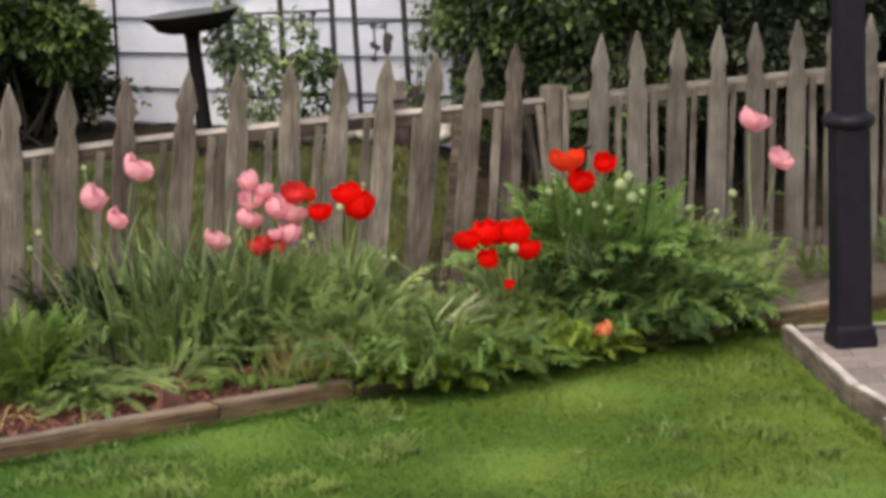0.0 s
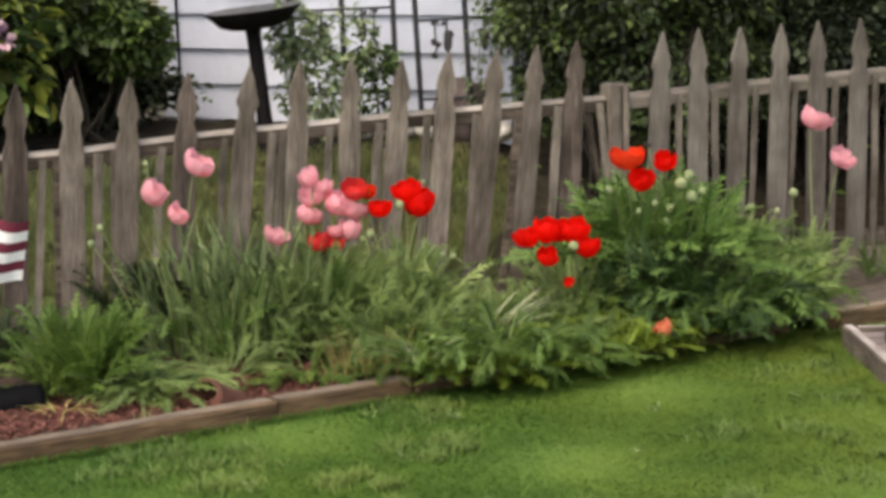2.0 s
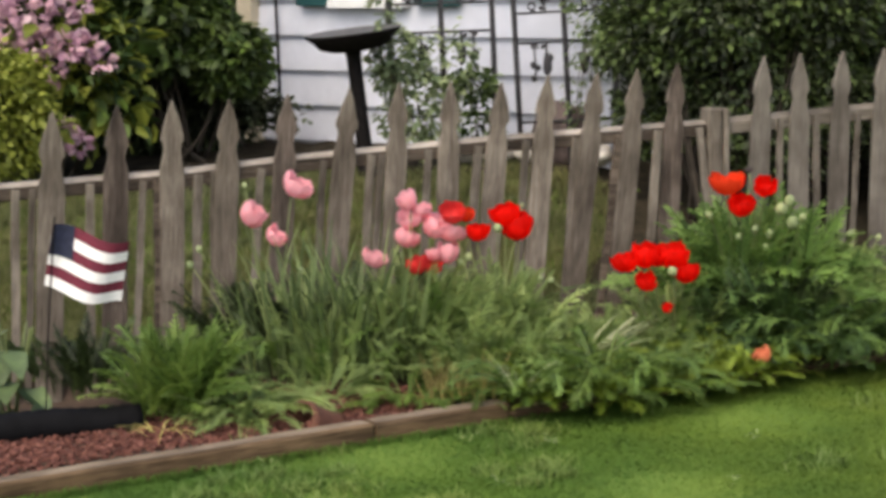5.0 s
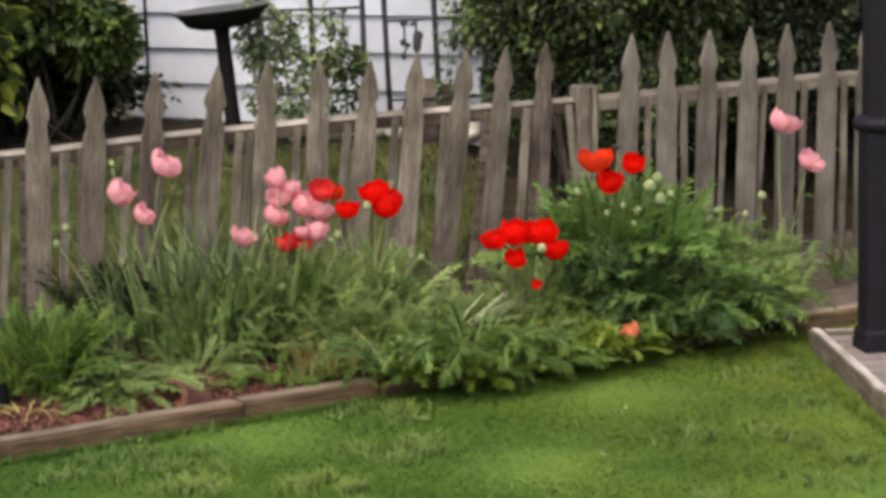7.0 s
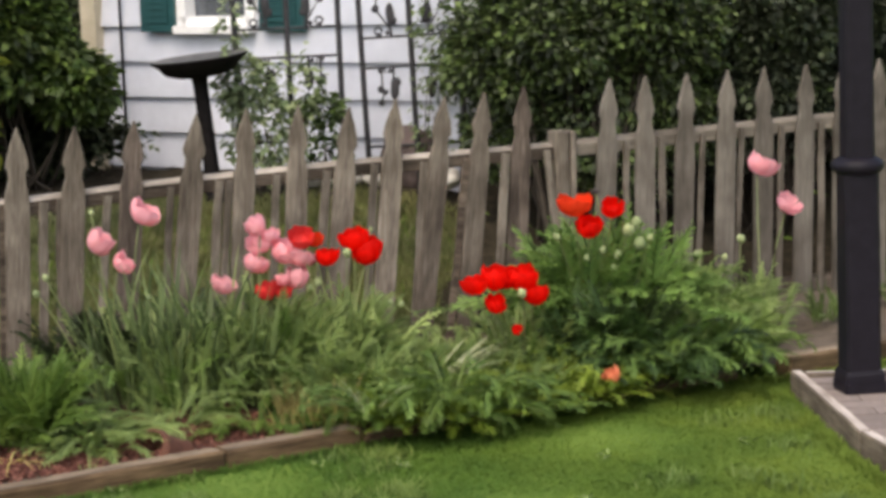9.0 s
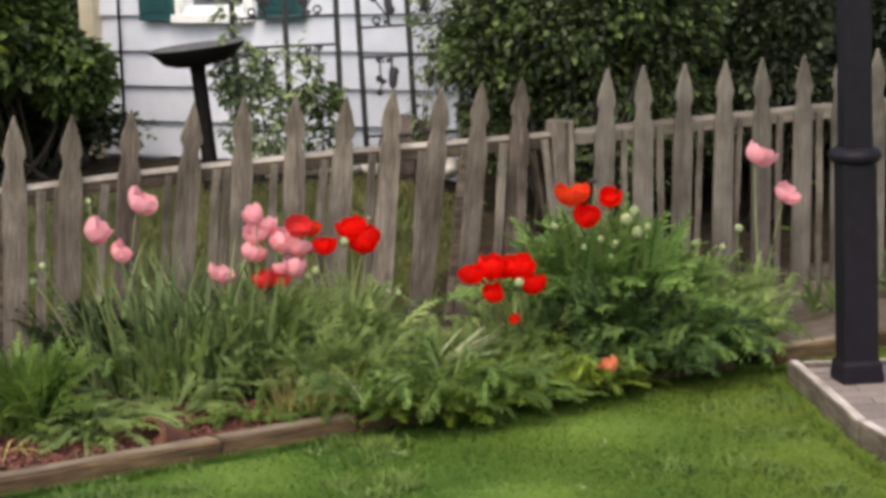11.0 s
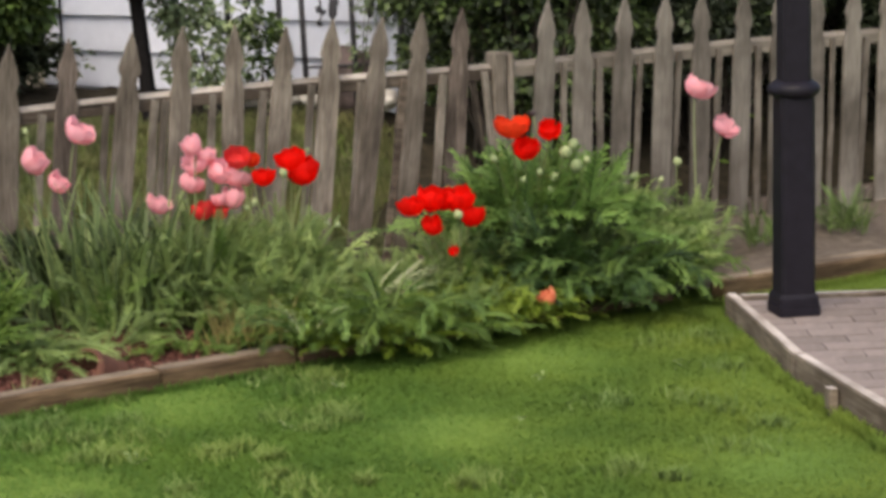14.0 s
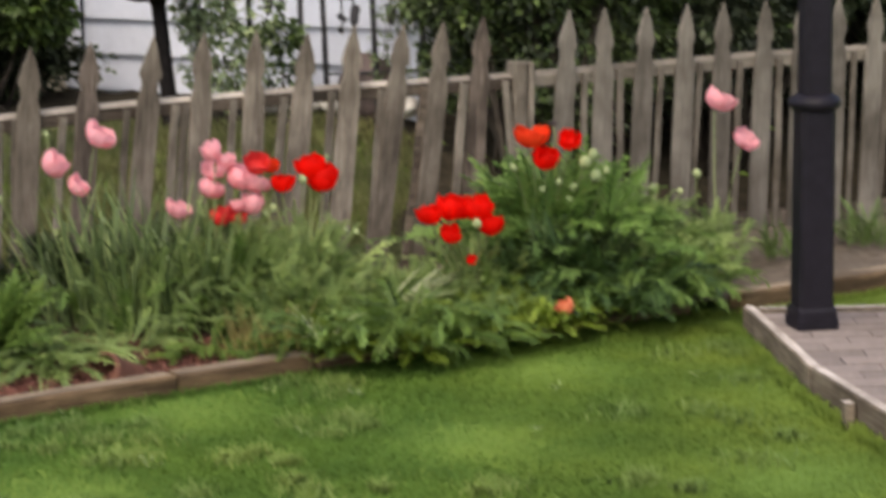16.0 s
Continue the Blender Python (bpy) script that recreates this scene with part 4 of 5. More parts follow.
def motif(x, z, up, flip):
    """Ironwork growing from a crossbar: a leafy tassel on a stem and a budded tendril, with a curl at the foot where it stands up."""
    t = np.linspace(0, 1, 18)
    ang = -0.5 * np.pi + t * 1.7 * np.pi
    curl = np.stack([x - flip * (0.032 + 0.017 * np.cos(ang)), np.zeros(18), z + up * (0.03 + 0.017 * np.sin(ang))], 1)
    stalk = ([(x + flip * 0.03, 0, z), (x + flip * 0.026, 0, z + up * 0.04), (x + flip * 0.027, 0, z + up * 0.075)], 0.006)
    tassel = [(x + flip * 0.028, z + up * 0.105, 0.017, 0.05), (x + flip * 0.044, z + up * 0.075, 0.012, 0.02), (x + flip * 0.012, z + up * 0.02, 0.01, 0.01)]
    if up > 0:
        runs = [(curl, 0.0055), stalk, ([(x + flip * 0.026, 0, z + up * 0.03), (x, 0, z + up * 0.075), (x - flip * 0.04, 0, z + up * 0.135), (x - flip * 0.028, 0, z + up * 0.2)], 0.005)]
        buds = [(x - flip * 0.04, z + up * 0.135, 0.014, 0.018), (x - flip * 0.026, z + up * 0.2, 0.012, 0.018), (x - flip * 0.03, z + up * 0.012, 0.01, 0.01)]
    else:
        hook = [(x - flip * 0.012, 0, z - 0.03), (x - flip * 0.016, 0, z - 0.008), (x - flip * 0.03, 0, z), (x - flip * 0.04, 0, z - 0.012), (x - flip * 0.036, 0, z - 0.03)]
        runs = [(hook, 0.005), stalk, ([(x - flip * 0.026, 0, z), (x - flip * 0.03, 0, z - 0.06), (x - flip * 0.026, 0, z - 0.13), (x - flip * 0.036, 0, z - 0.17)], 0.005)]
        buds = [(x - flip * 0.036, z - 0.012, 0.011, 0.011), (x - flip * 0.036, z - 0.105, 0.014, 0.016), (x - flip * 0.014, z - 0.12, 0.01, 0.012), (x - flip * 0.038, z - 0.17, 0.012, 0.014)]
    return runs, tassel + buds


def build_trellis():
    """Two wrought-iron panels side by side, with leafy scrollwork between the bars."""
    for xs, bars, lean in (((-0.938, -0.69, -0.447), (0.7, 1.1, 1.237, 1.64), 0.4), ((-0.33, -0.095, 0.135), (0.66, 1.035, 1.176, 1.56), 1.5)):
        tr = base("iron_trellis", Matrix.Translation((xs[0], 10.7, 0.42)) @ pose(0, 0, 0, 0, -lean, 0), "black wrought-iron garden trellis panel with leafy scrollwork", "trellis", "iron trellis panels")
        w = xs[-1] - xs[0]
        for x in xs:
            part("upright", tubes("u", [([(x - xs[0], 0, z) for z in (-0.1, 0.5, 1.0, 1.55)], 0.0135)], M_TRELLIS, 8), M_TRELLIS, tr, smooth=True)
        for z in bars:
            part("crossbar", tubes("c", [([(0, 0, z - 0.42), (w / 2, 0, z - 0.42), (w, 0, z - 0.42)], 0.007)], M_TRELLIS, 6), M_TRELLIS, tr, smooth=True)
        for ci, (xa, xb) in enumerate(zip(xs, xs[1:])):
            for z, up in ((bars[2], 1), (bars[1], -1)):
                runs, leaves = motif((xa + xb) / 2 - xs[0], z - 0.42, up, -1 if ci else 1)
                ob = part("scroll", tubes("s", runs, M_TRELLIS, 5), M_TRELLIS, tr, smooth=True)
                for lx, lz, lr, lh in leaves:
                    bm = bmesh.new()
                    bmesh.ops.create_icosphere(bm, subdivisions=2, radius=1.0, matrix=Matrix.Translation((lx, 0, lz)) @ Matrix.Diagonal((lr * 1.3, lr * 0.7, lh * 1.15, 1)))
                    for v in bm.verts:
                        v.co += Vector((0.0025 * math.sin(190 * v.co.z), 0, 0))
                    part("leaf_ornament", bm, M_TRELLIS, ob)


def build_birdbath():
    bath = base("birdbath", Matrix.Translation((-1.034, 10.4, 0.355)) @ pose(0, 0, 0, 0, -4.5, 0), "black birdbath with a wide shallow bowl on a slim pedestal", "birdbath")
    part("pedestal", lathe(bmesh.new(), [(0.15, -0.03), (0.15, 0.02), (0.11, 0.05), (0.05, 0.09), (0.037, 0.2), (0.034, 0.55), (0.034, 0.66), (0.042, 0.7), (0.06, 0.722)], 20), M_IRON, bath, smooth=True)
    bowl = lathe(bmesh.new(), [(0.05, 0.66), (0.13, 0.665), (0.19, 0.69), (0.225, 0.74), (0.262, 0.778), (0.264, 0.792), (0.25, 0.792), (0.21, 0.765), (0.12, 0.735), (0.02, 0.73)], 36)
    ob = part("bowl", bowl, M_IRON, bath, smooth=True)
    ob.matrix_basis = pose(0.015, 0, 0.23, 1.5, -0.5, 0) @ Matrix.Diagonal((0.85, 0.85, 0.7, 1))
    # the inside is grey: the sky's reflection is put into its colour
    ob.data.materials.append(M_BASIN)
    for f in ob.data.polygons:
        if f.normal.z > 0.3:
            f.material_index = 1


def build_stones():
    for i, (x, y, z, r) in enumerate(((-0.6, 10.75, 0.53, (0.09, 0.06, 0.045)), (-0.46, 10.72, 0.535, (0.11, 0.06, 0.05)), (-0.3, 10.7, 0.53, (0.08, 0.06, 0.045)), (-0.95, 10.85, 0.5, (0.12, 0.07, 0.04)), (0.04, 10.62, 0.52, (0.09, 0.06, 0.05)))):
        ob = part("edging_stone", lump(r, i, 0.12), M_STONE, None, smooth=True)
        ob.matrix_basis = pose(x, y, z - 0.01, 0, 0, 25 * i)
        tagged(ob, "pale rounded stone beside the trellis", "stone", "pale edging stones")
    ob = part("boulder", lump((0.17, 0.13, 0.16), 9, 0.15), M_BOULDER, None, smooth=True)
    ob.matrix_basis = pose(-0.125, 10.85, 0.575)
    tagged(ob, "brown speckled boulder behind the trellis", "boulder")


build_house()
build_trellis()
build_birdbath()
build_stones()

# ---- shrubs behind the fence ----
def shrub(name, foot, blobs, n, size, mats, label, category, templates, seed, bloom=None, droop=0.25, inner=0.3, wood=0.013):
    """Woody stems under a crown of many small leaves on uneven lobes. blobs: centre, radii, share."""
    rg = np.random.default_rng(seed)
    plant = base(name, foot, label, category)
    foot = np.array(foot)
    for c, r, share in blobs:
        c = np.array(c) - foot
        for k in range(3):
            tip = c + np.array(r) * rg.normal(0, 0.22, 3)
            start = rg.normal(0, 0.06, 3) * (1, 1, 0)
            midp = start * 0.4 + tip * 0.6 + rg.normal(0, 0.07, 3) - (0, 0, 0.08)
            q = np.linspace(0, 1, 7)[:, None]
            pts = (1 - q) ** 2 * start + 2 * q * (1 - q) * midp + q * q * tip
            part("branch", tubes("b", [(pts, np.linspace(wood, wood * 0.2, 7))], M_BARK, 5), M_BARK, plant, "", True)
    total = sum(b[2] for b in blobs)
    for mat, frac in mats:
        P, A, E, Q, S = [], [], [], [], []
        for bi, (c, r, share) in enumerate(blobs):
            m = int(n * frac * share / total)
            v = rg.normal(0, 1, (m, 3))
            v /= np.linalg.norm(v, axis=1)[:, None]
            bulge = 1 + 0.16 * np.sin(5 * v[:, 0] + bi) * np.sin(6 * v[:, 2] + 2 * bi) + 0.1 * np.sin(13 * v[:, 1] + 11 * v[:, 2] + bi)
            rad = np.where(rg.random(m) < inner, rg.uniform(0.45, 0.85, m), rg.uniform(0.82, 1.06, m)) * bulge
            p = np.array(c) - foot + v * np.array(r) * rad[:, None]
            P.append(p)
            A.append(np.arctan2(v[:, 1], v[:, 0]) + rg.normal(0, 0.8, m))
            E.append(np.arcsin(np.clip(v[:, 2], -1, 1)) * 0.4 - droop + rg.normal(0, 0.45, m))
            Q.append(rg.normal(0, 0.6, m))
            S.append(size * rg.uniform(0.6, 1.3, m))
        P, A, E, Q, S = map(np.concatenate, (P, A, E, Q, S))
        keep = P[:, 2] > -0.02
        V, F = strew(templates, P[keep], turns(A[keep], E[keep], Q[keep]), S[keep], rg)
        child(new("foliage", np_mesh("foliage", V, F, mat)), plant, "", "stuff")
    if bloom:
        spots, mat, lab = bloom
        for (x, y, z, r) in spots:
            m = int(34 * (r / 0.07) ** 1.3)
            v = rg.normal(0, 1, (m, 3))
            v /= np.linalg.norm(v, axis=1)[:, None]
            az, el = np.arctan2(v[:, 1], v[:, 0]), np.arcsin(v[:, 2])
            V, F = strew([oval_leaf(0.8, 0.25, 0.1)], v * r * 0.55, turns(az, el, rg.uniform(0, 6, m)), np.full(m, r * 0.75), rg)
            o = child(new("blossom", np_mesh("blossom", V, F, mat)), plant, lab)
            o.matrix_basis = Matrix.Translation(Vector((x, y, z)) - Vector(foot))
    return plant


def build_shrubs():
    small = [simple_leaf(0.55, 0.14), simple_leaf(0.45, 0.05), simple_leaf(0.65, 0.2)]
    def lobes(cx, cy, cz, rx, ry, rz, n, r, seed):
        """Uneven lobes round a big crown."""
        rg = np.random.default_rng(seed)
        out = [((cx, cy, cz), (rx * 0.86, ry * 0.86, rz * 0.86), 2.5)]
        for k in range(n):
            v = rg.normal(0, 1, 3)
            v[1] = -abs(v[1])
            v /= np.linalg.norm(v)
            s = r * rg.uniform(0.7, 1.3)
            out.append(((cx + v[0] * rx * 0.85, cy + v[1] * ry * 0.8, cz + v[2] * rz * 0.85), (s, s * 0.7, s * 0.85), 9 * s * s))
        return out

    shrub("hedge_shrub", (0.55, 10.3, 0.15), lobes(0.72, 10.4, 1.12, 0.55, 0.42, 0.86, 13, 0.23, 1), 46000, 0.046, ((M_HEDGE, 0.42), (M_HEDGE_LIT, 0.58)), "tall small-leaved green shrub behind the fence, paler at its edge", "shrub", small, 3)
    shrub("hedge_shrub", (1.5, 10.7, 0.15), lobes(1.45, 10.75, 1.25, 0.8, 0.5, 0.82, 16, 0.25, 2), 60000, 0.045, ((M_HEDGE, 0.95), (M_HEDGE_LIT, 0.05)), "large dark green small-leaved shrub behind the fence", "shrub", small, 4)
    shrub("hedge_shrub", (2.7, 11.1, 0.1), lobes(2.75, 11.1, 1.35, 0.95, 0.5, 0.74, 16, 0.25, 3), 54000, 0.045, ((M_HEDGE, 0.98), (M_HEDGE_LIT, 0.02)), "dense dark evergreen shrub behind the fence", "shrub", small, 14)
    # added dark leaves: the shade under the hedge, and a screen before the wall
    shrub("hedge_shrub", (1.6, 11.5, 0.4), [((0.9, 11.45, 0.75), (0.6, 0.2, 0.45), 1.0), ((1.7, 11.5, 0.75), (0.8, 0.2, 0.45), 1.2), ((2.8, 11.7, 0.75), (0.9, 0.2, 0.5), 1.3)], 22000, 0.06, ((M_HEDGE, 1.0),), "dark leaves added behind the hedge to fill its shaded gaps", "shrub", small, 17)
    shrub("hedge_shrub", (-3.2, 12.8, 0.45), lobes(-3.0, 12.8, 1.4, 1.4, 0.6, 1.1, 14, 0.4, 4), 40000, 0.065, ((M_HEDGE, 1.0),), "dark shrub mass beyond the house corner", "shrub", small, 15)
    # added near-black leaves that paint the shaded hollow under the shrubs
    shrub("hedge_shrub", (-2.35, 11.6, 0.46), [((-2.4, 11.6, 0.75), (0.75, 0.16, 0.34), 1.0), ((-2.0, 11.55, 0.85), (0.3, 0.14, 0.3), 0.5)], 9000, 0.06, ((M_HEDGE, 1.0),), "dark leaves added to paint the black shade under the shrubs", "shrub", small, 16)
    shrub("broadleaf_shrub", (-2.0, 11.1, 0.45), [((-2.1, 11.0, 1.2), (0.34, 0.3, 0.26), 1.0), ((-2.3, 11.1, 1.45), (0.45, 0.35, 0.35), 1.0), ((-1.76, 10.95, 1.0), (0.2, 0.2, 0.17), 0.6), ((-2.2, 11.0, 1.6), (0.36, 0.3, 0.3), 0.7), ((-2.6, 11.3, 1.1), (0.4, 0.3, 0.3), 0.6)],
          8200, 0.066, ((M_SHRUB, 0.8), (M_HEDGE_LIT, 0.2)), "dark green broad-leaved shrub against the house corner", "shrub", OVALS, 5, droop=0.35)
    shrub("rhododendron", (-2.6, 10.5, 0.3), [((-2.6, 10.5, 1.2), (0.42, 0.35, 0.4), 1.2), ((-2.35, 10.45, 0.95), (0.28, 0.25, 0.3), 0.7), ((-2.9, 10.7, 0.9), (0.4, 0.35, 0.4), 0.8)],
          2300, 0.1, ((M_SHRUB, 0.55), (M_AZALEA, 0.45)), "rhododendron in lilac-pink bloom behind the fence", "shrub", OVALS, 6,
          ([(-2.55, 10.12, 1.3, 0.08), (-2.4, 10.16, 1.24, 0.08), (-2.28, 10.18, 1.12, 0.07), (-2.22, 10.2, 1.05, 0.065), (-2.36, 10.15, 1.12, 0.07), (-2.5, 10.13, 1.14, 0.075), (-2.62, 10.12, 1.2, 0.08), (-2.42, 10.12, 1.0, 0.06),
            (-2.4, 10.1, 0.72, 0.075), (-2.33, 10.12, 0.68, 0.06), (-2.7, 10.12, 1.33, 0.08), (-2.45, 10.15, 1.36, 0.08), (-2.31, 10.2, 1.3, 0.06)], M_BLOOM, "lilac-pink flower cluster"))
    shrub("azalea_bush", (-2.72, 10.0, 0.24), [((-2.68, 9.95, 0.86), (0.3, 0.22, 0.3), 1.0), ((-2.9, 10.0, 0.75), (0.3, 0.25, 0.4), 0.8)],
          3600, 0.045, ((M_AZALEA, 1.0),), "yellow-green fine-leaved bush behind the fence", "shrub", OVALS, 7)
    shrub("climbing_vine", (-0.85, 10.58, 0.45), [((-0.9, 10.55, 0.98), (0.13, 0.08, 0.16), 1.0), ((-0.8, 10.55, 0.74), (0.2, 0.1, 0.2), 1.0), ((-0.66, 10.6, 0.95), (0.14, 0.07, 0.2), 0.35), ((-0.95, 10.55, 1.3), (0.06, 0.06, 0.2), 0.15)],
          1250, 0.046, ((M_VINE, 1.0),), "pale green climbing vine on the trellis", "vine", OVALS, 8, inner=0.6, wood=0.005)
    shrub("climbing_vine", (-0.53, 10.6, 0.45), [((-0.54, 10.58, 0.86), (0.1, 0.07, 0.07), 1.0), ((-0.53, 10.58, 0.68), (0.12, 0.07, 0.16), 0.8)],
          420, 0.045, ((M_SHRUB, 0.75), (M_VINE, 0.25)), "dark green climber at the foot of the trellis", "vine", OVALS, 9, inner=0.6, wood=0.005)
    shrub("climbing_vine", (-0.02, 10.6, 0.45), [((0.0, 10.62, 1.2), (0.1, 0.06, 0.35), 1.0), ((-0.03, 10.6, 0.8), (0.1, 0.06, 0.25), 0.5)],
          300, 0.04, ((M_VINE, 0.6), (M_HEDGE_LIT, 0.4)), "thin pale climber beside the trellis", "vine", OVALS, 10, inner=0.6, wood=0.005)


build_shrubs()

# ---- patio things ----
def build_lamp_post():
    post = base("lamp_post", (1.392, 7.49, 0.084), "black painted cast-metal post standing on the patio corner", "post")
    def eight(half, cut):
        """A square with its corners cut off."""
        return [(sx * (half - (cut if k else 0)), sy * (half - (0 if k else cut))) for sx, sy, ks in ((1, 1, (0, 1)), (-1, 1, (1, 0)), (-1, -1, (0, 1)), (1, -1, (1, 0))) for k in ks]

    def prism(name, rings):
        bm = bmesh.new()
        loops = [[bm.verts.new((x, y, z)) for x, y in eight(half, cut)] for z, half, cut in rings]
        for p, q in zip(loops, loops[1:]):
            for i in range(8):
                bm.faces.new((p[i], p[(i + 1) % 8], q[(i + 1) % 8], q[i]))
        bm.faces.new(loops[0])
        bm.faces.new(loops[-1])
        bmesh.ops.recalc_face_normals(bm, faces=bm.faces[:])
        bmesh.ops.bevel(bm, geom=[e for e in bm.edges if e.calc_face_angle(0) > 0.4], offset=0.0025, segments=2, affect="EDGES")
        ob = part(name, bm, M_POST, post)
        ob.matrix_basis = pose(0, 0, 0, 0, 0, 9)

    prism("foot_plate", [(0.0, 0.073, 0.008), (0.036, 0.073, 0.008), (0.036, 0.069, 0.008), (0.062, 0.069, 0.008), (0.075, 0.064, 0.01)])
    prism("shaft", [(0.07, 0.06, 0.012), (0.4, 0.06, 0.012), (0.74, 0.06, 0.016)])
    prism("upper_shaft", [(0.79, 0.05, 0.014), (1.6, 0.048, 0.014), (2.4, 0.045, 0.014)])
    part("collar", lathe(bmesh.new(), [(0.06, 0.735), (0.075, 0.742), (0.086, 0.752), (0.09, 0.765), (0.086, 0.779), (0.075, 0.787), (0.06, 0.796)], 28), M_POST, post, smooth=True)
    part("cap", lathe(bmesh.new(), [(0.05, 2.39), (0.07, 2.4), (0.07, 2.43), (0.02, 2.47)], 20), M_POST, post, smooth=True)


def build_plant_stand():
    stand = base("plant_stand", (1.845, 7.42, 0.085), "black wrought-iron plant stand on the patio", "plant stand")
    for k in range(4):
        a = radians(45 + 90 * k)
        r = np.array([(0.135, -0.002), (0.11, 0.06), (0.085, 0.14), (0.095, 0.2), (0.11, 0.24)])
        pts = [(q * math.cos(a), q * math.sin(a), z) for q, z in r]
        part("leg", tubes("l", [(pts, 0.009)], M_IRON, 6), M_IRON, stand, smooth=True)
    t = np.linspace(0, 2 * np.pi, 25)
    part("ring", tubes("r", [(np.stack([0.11 * np.cos(t), 0.11 * np.sin(t), np.full(25, 0.24)], 1), 0.008)], M_IRON, 6), M_IRON, stand, smooth=True)
    part("ring", tubes("r", [(np.stack([0.086 * np.cos(t), 0.086 * np.sin(t), np.full(25, 0.13)], 1), 0.007)], M_IRON, 6), M_IRON, stand, smooth=True)
    pot = base("flower_pot", (1.845, 7.42, 0.305), "dark pot of purple pansies on the plant stand", "flower pot")
    part("pot", lathe(bmesh.new(), [(0.07, -0.02), (0.085, 0.06), (0.1, 0.13), (0.112, 0.135), (0.112, 0.155), (0.098, 0.155), (0.095, 0.12)], 24), M_PIPE, pot, smooth=True)
    rg = np.random.default_rng(31)
    n = 120
    p = rg.normal(0, 0.045, (n, 3)) * (1, 1, 0.5) + (0, 0, 0.17)
    V, F = strew(OVALS, p, turns(rg.uniform(0, 6.3, n), rg.uniform(-0.3, 0.8, n), rg.normal(0, 0.4, n)), rg.uniform(0.03, 0.055, n), rg)
    child(new("foliage", np_mesh("foliage", V, F, M_POPPY)), pot, "", "stuff")
    for k in range(11):
        a, r = k * 2.4, 0.03 + 0.008 * k
        fl = new("pansy", np_mesh("pansy", *strew([oval_leaf(1.1, 0.1, 0.05)], np.zeros((5, 3)), turns(np.arange(5) * 1.257, np.full(5, 0.35), np.zeros(5)), np.full(5, 0.026), rg), M_PANSY))
        child(fl, pot, "purple pansy flower")
        fl.matrix_basis = Matrix.Translation((r * math.cos(a), r * math.sin(a), 0.2 + 0.02 * math.sin(k * 1.7))) @ pose(0, 0, 0, 50 * math.sin(a - 1), 20, 30 * k)


def build_flag():
    """A small garden flag of stripes with a navy corner on a black stick."""
    d = 1.2
    flag = base("garden_flag", bed(-0.843, d, 0.04), "small maroon and white striped flag with a navy corner", "flag")
    turn = Matrix.Rotation(radians(FENCE_TURN), 4, "Z")
    stick = part("stick", tubes("s", [([(-0.016, 0, -0.05), (0.02, 0, 0.36), (0.062, 0, 0.72)], 0.003)], M_IRON, 6), M_IRON, flag)
    stick.matrix_basis = turn

    def cloth(s, q, lift=0.0):
        x0, z0 = 0.055, 0.69
        x = x0 + 0.245 * s - 0.034 * q
        z = z0 - 0.072 * s - 0.205 * q + 0.014 * math.sin(6.0 * s + 1.2 * q + 0.4)
        return (x, 0.022 * math.sin(6.5 * s + 1.5 * q) - lift, z)

    def patch(name, s0, s1, q0, q1, mat, lift=0.0):
        bm = bmesh.new()
        n, m = 14, 3
        for off in (0.0, 0.0016):
            g = [[bm.verts.new(Vector(cloth(s0 + (s1 - s0) * i / n, q0 + (q1 - q0) * j / m, lift)) + Vector((0, off, 0))) for j in range(m + 1)] for i in range(n + 1)]
            for i in range(n):
                for j in range(m):
                    bm.faces.new((g[i][j], g[i][j + 1], g[i + 1][j + 1], g[i + 1][j]))
        ob = part(name, bm, mat, flag, "", True)
        ob.matrix_basis = turn

    for i in range(6):
        patch("stripe", 0.0, 1.0, i / 6, (i + 1) / 6, M_WHITE if i % 2 else M_MAROON)
    patch("canton", 0.0, 0.3, 0.0, 0.5, M_NAVY, 0.004)


build_lamp_post()
build_plant_stand()
build_flag()

# ---- plants of the flower bed ----
def petal_mesh(name, mat, depth, seed):
    """One broad crinkled petal of a bowl that is 1 in radius and depth high, standing on the heart of the flower."""
    rg = random.Random(seed)
    ph, ps = rg.uniform(0, 6), rg.uniform(0, 6)
    close = radians(78 + 22 * min(1.6, depth))
    bm = bmesh.new()
    rows = []
    n, m = 8, 6
    for i in range(n + 1):
        row = []
        for j in range(-m, m + 1):
            q = j / m
            s = i / n * (1 - 0.1 * abs(q) ** 2.4 + 0.035 * math.sin(5 * q + ph))
            f = s * close
            a = q * radians(56) * min(1.0, 0.5 + 1.1 * s)
            fold = 1 + 0.045 * s * math.sin(8 * q + ps) + 0.03 * s * s * math.sin(17 * q + ph)
            rad = math.sin(f) * fold
            z = depth * (1 - math.cos(f)) / (1 - math.cos(close)) + 0.05 * s * s * math.sin(9 * q + ph)
            row.append(bm.verts.new((0.04 + rad * math.cos(a), rad * math.sin(a), z)))
        rows.append(row)
    for p, q in zip(rows, rows[1:]):
        for k in range(2 * m):
            bm.faces.new((p[k], p[k + 1], q[k + 1], q[k]))
    bmesh.ops.remove_doubles(bm, verts=bm.verts[:], dist=1e-4)
    me = bpy.data.meshes.new(name)
    bm.to_mesh(me)
    bm.free()
    me.materials.append(mat)
    for p in me.polygons:
        p.use_smooth = True
    return me


PETALS = {}


def petal_for(mat, depth, k):
    key = (mat.name, round(depth, 1), k % 3)
    if key not in PETALS:
        PETALS[key] = petal_mesh("petal", mat, round(depth, 1), round(depth * 10) * 7 + k % 3)
    return PETALS[key]


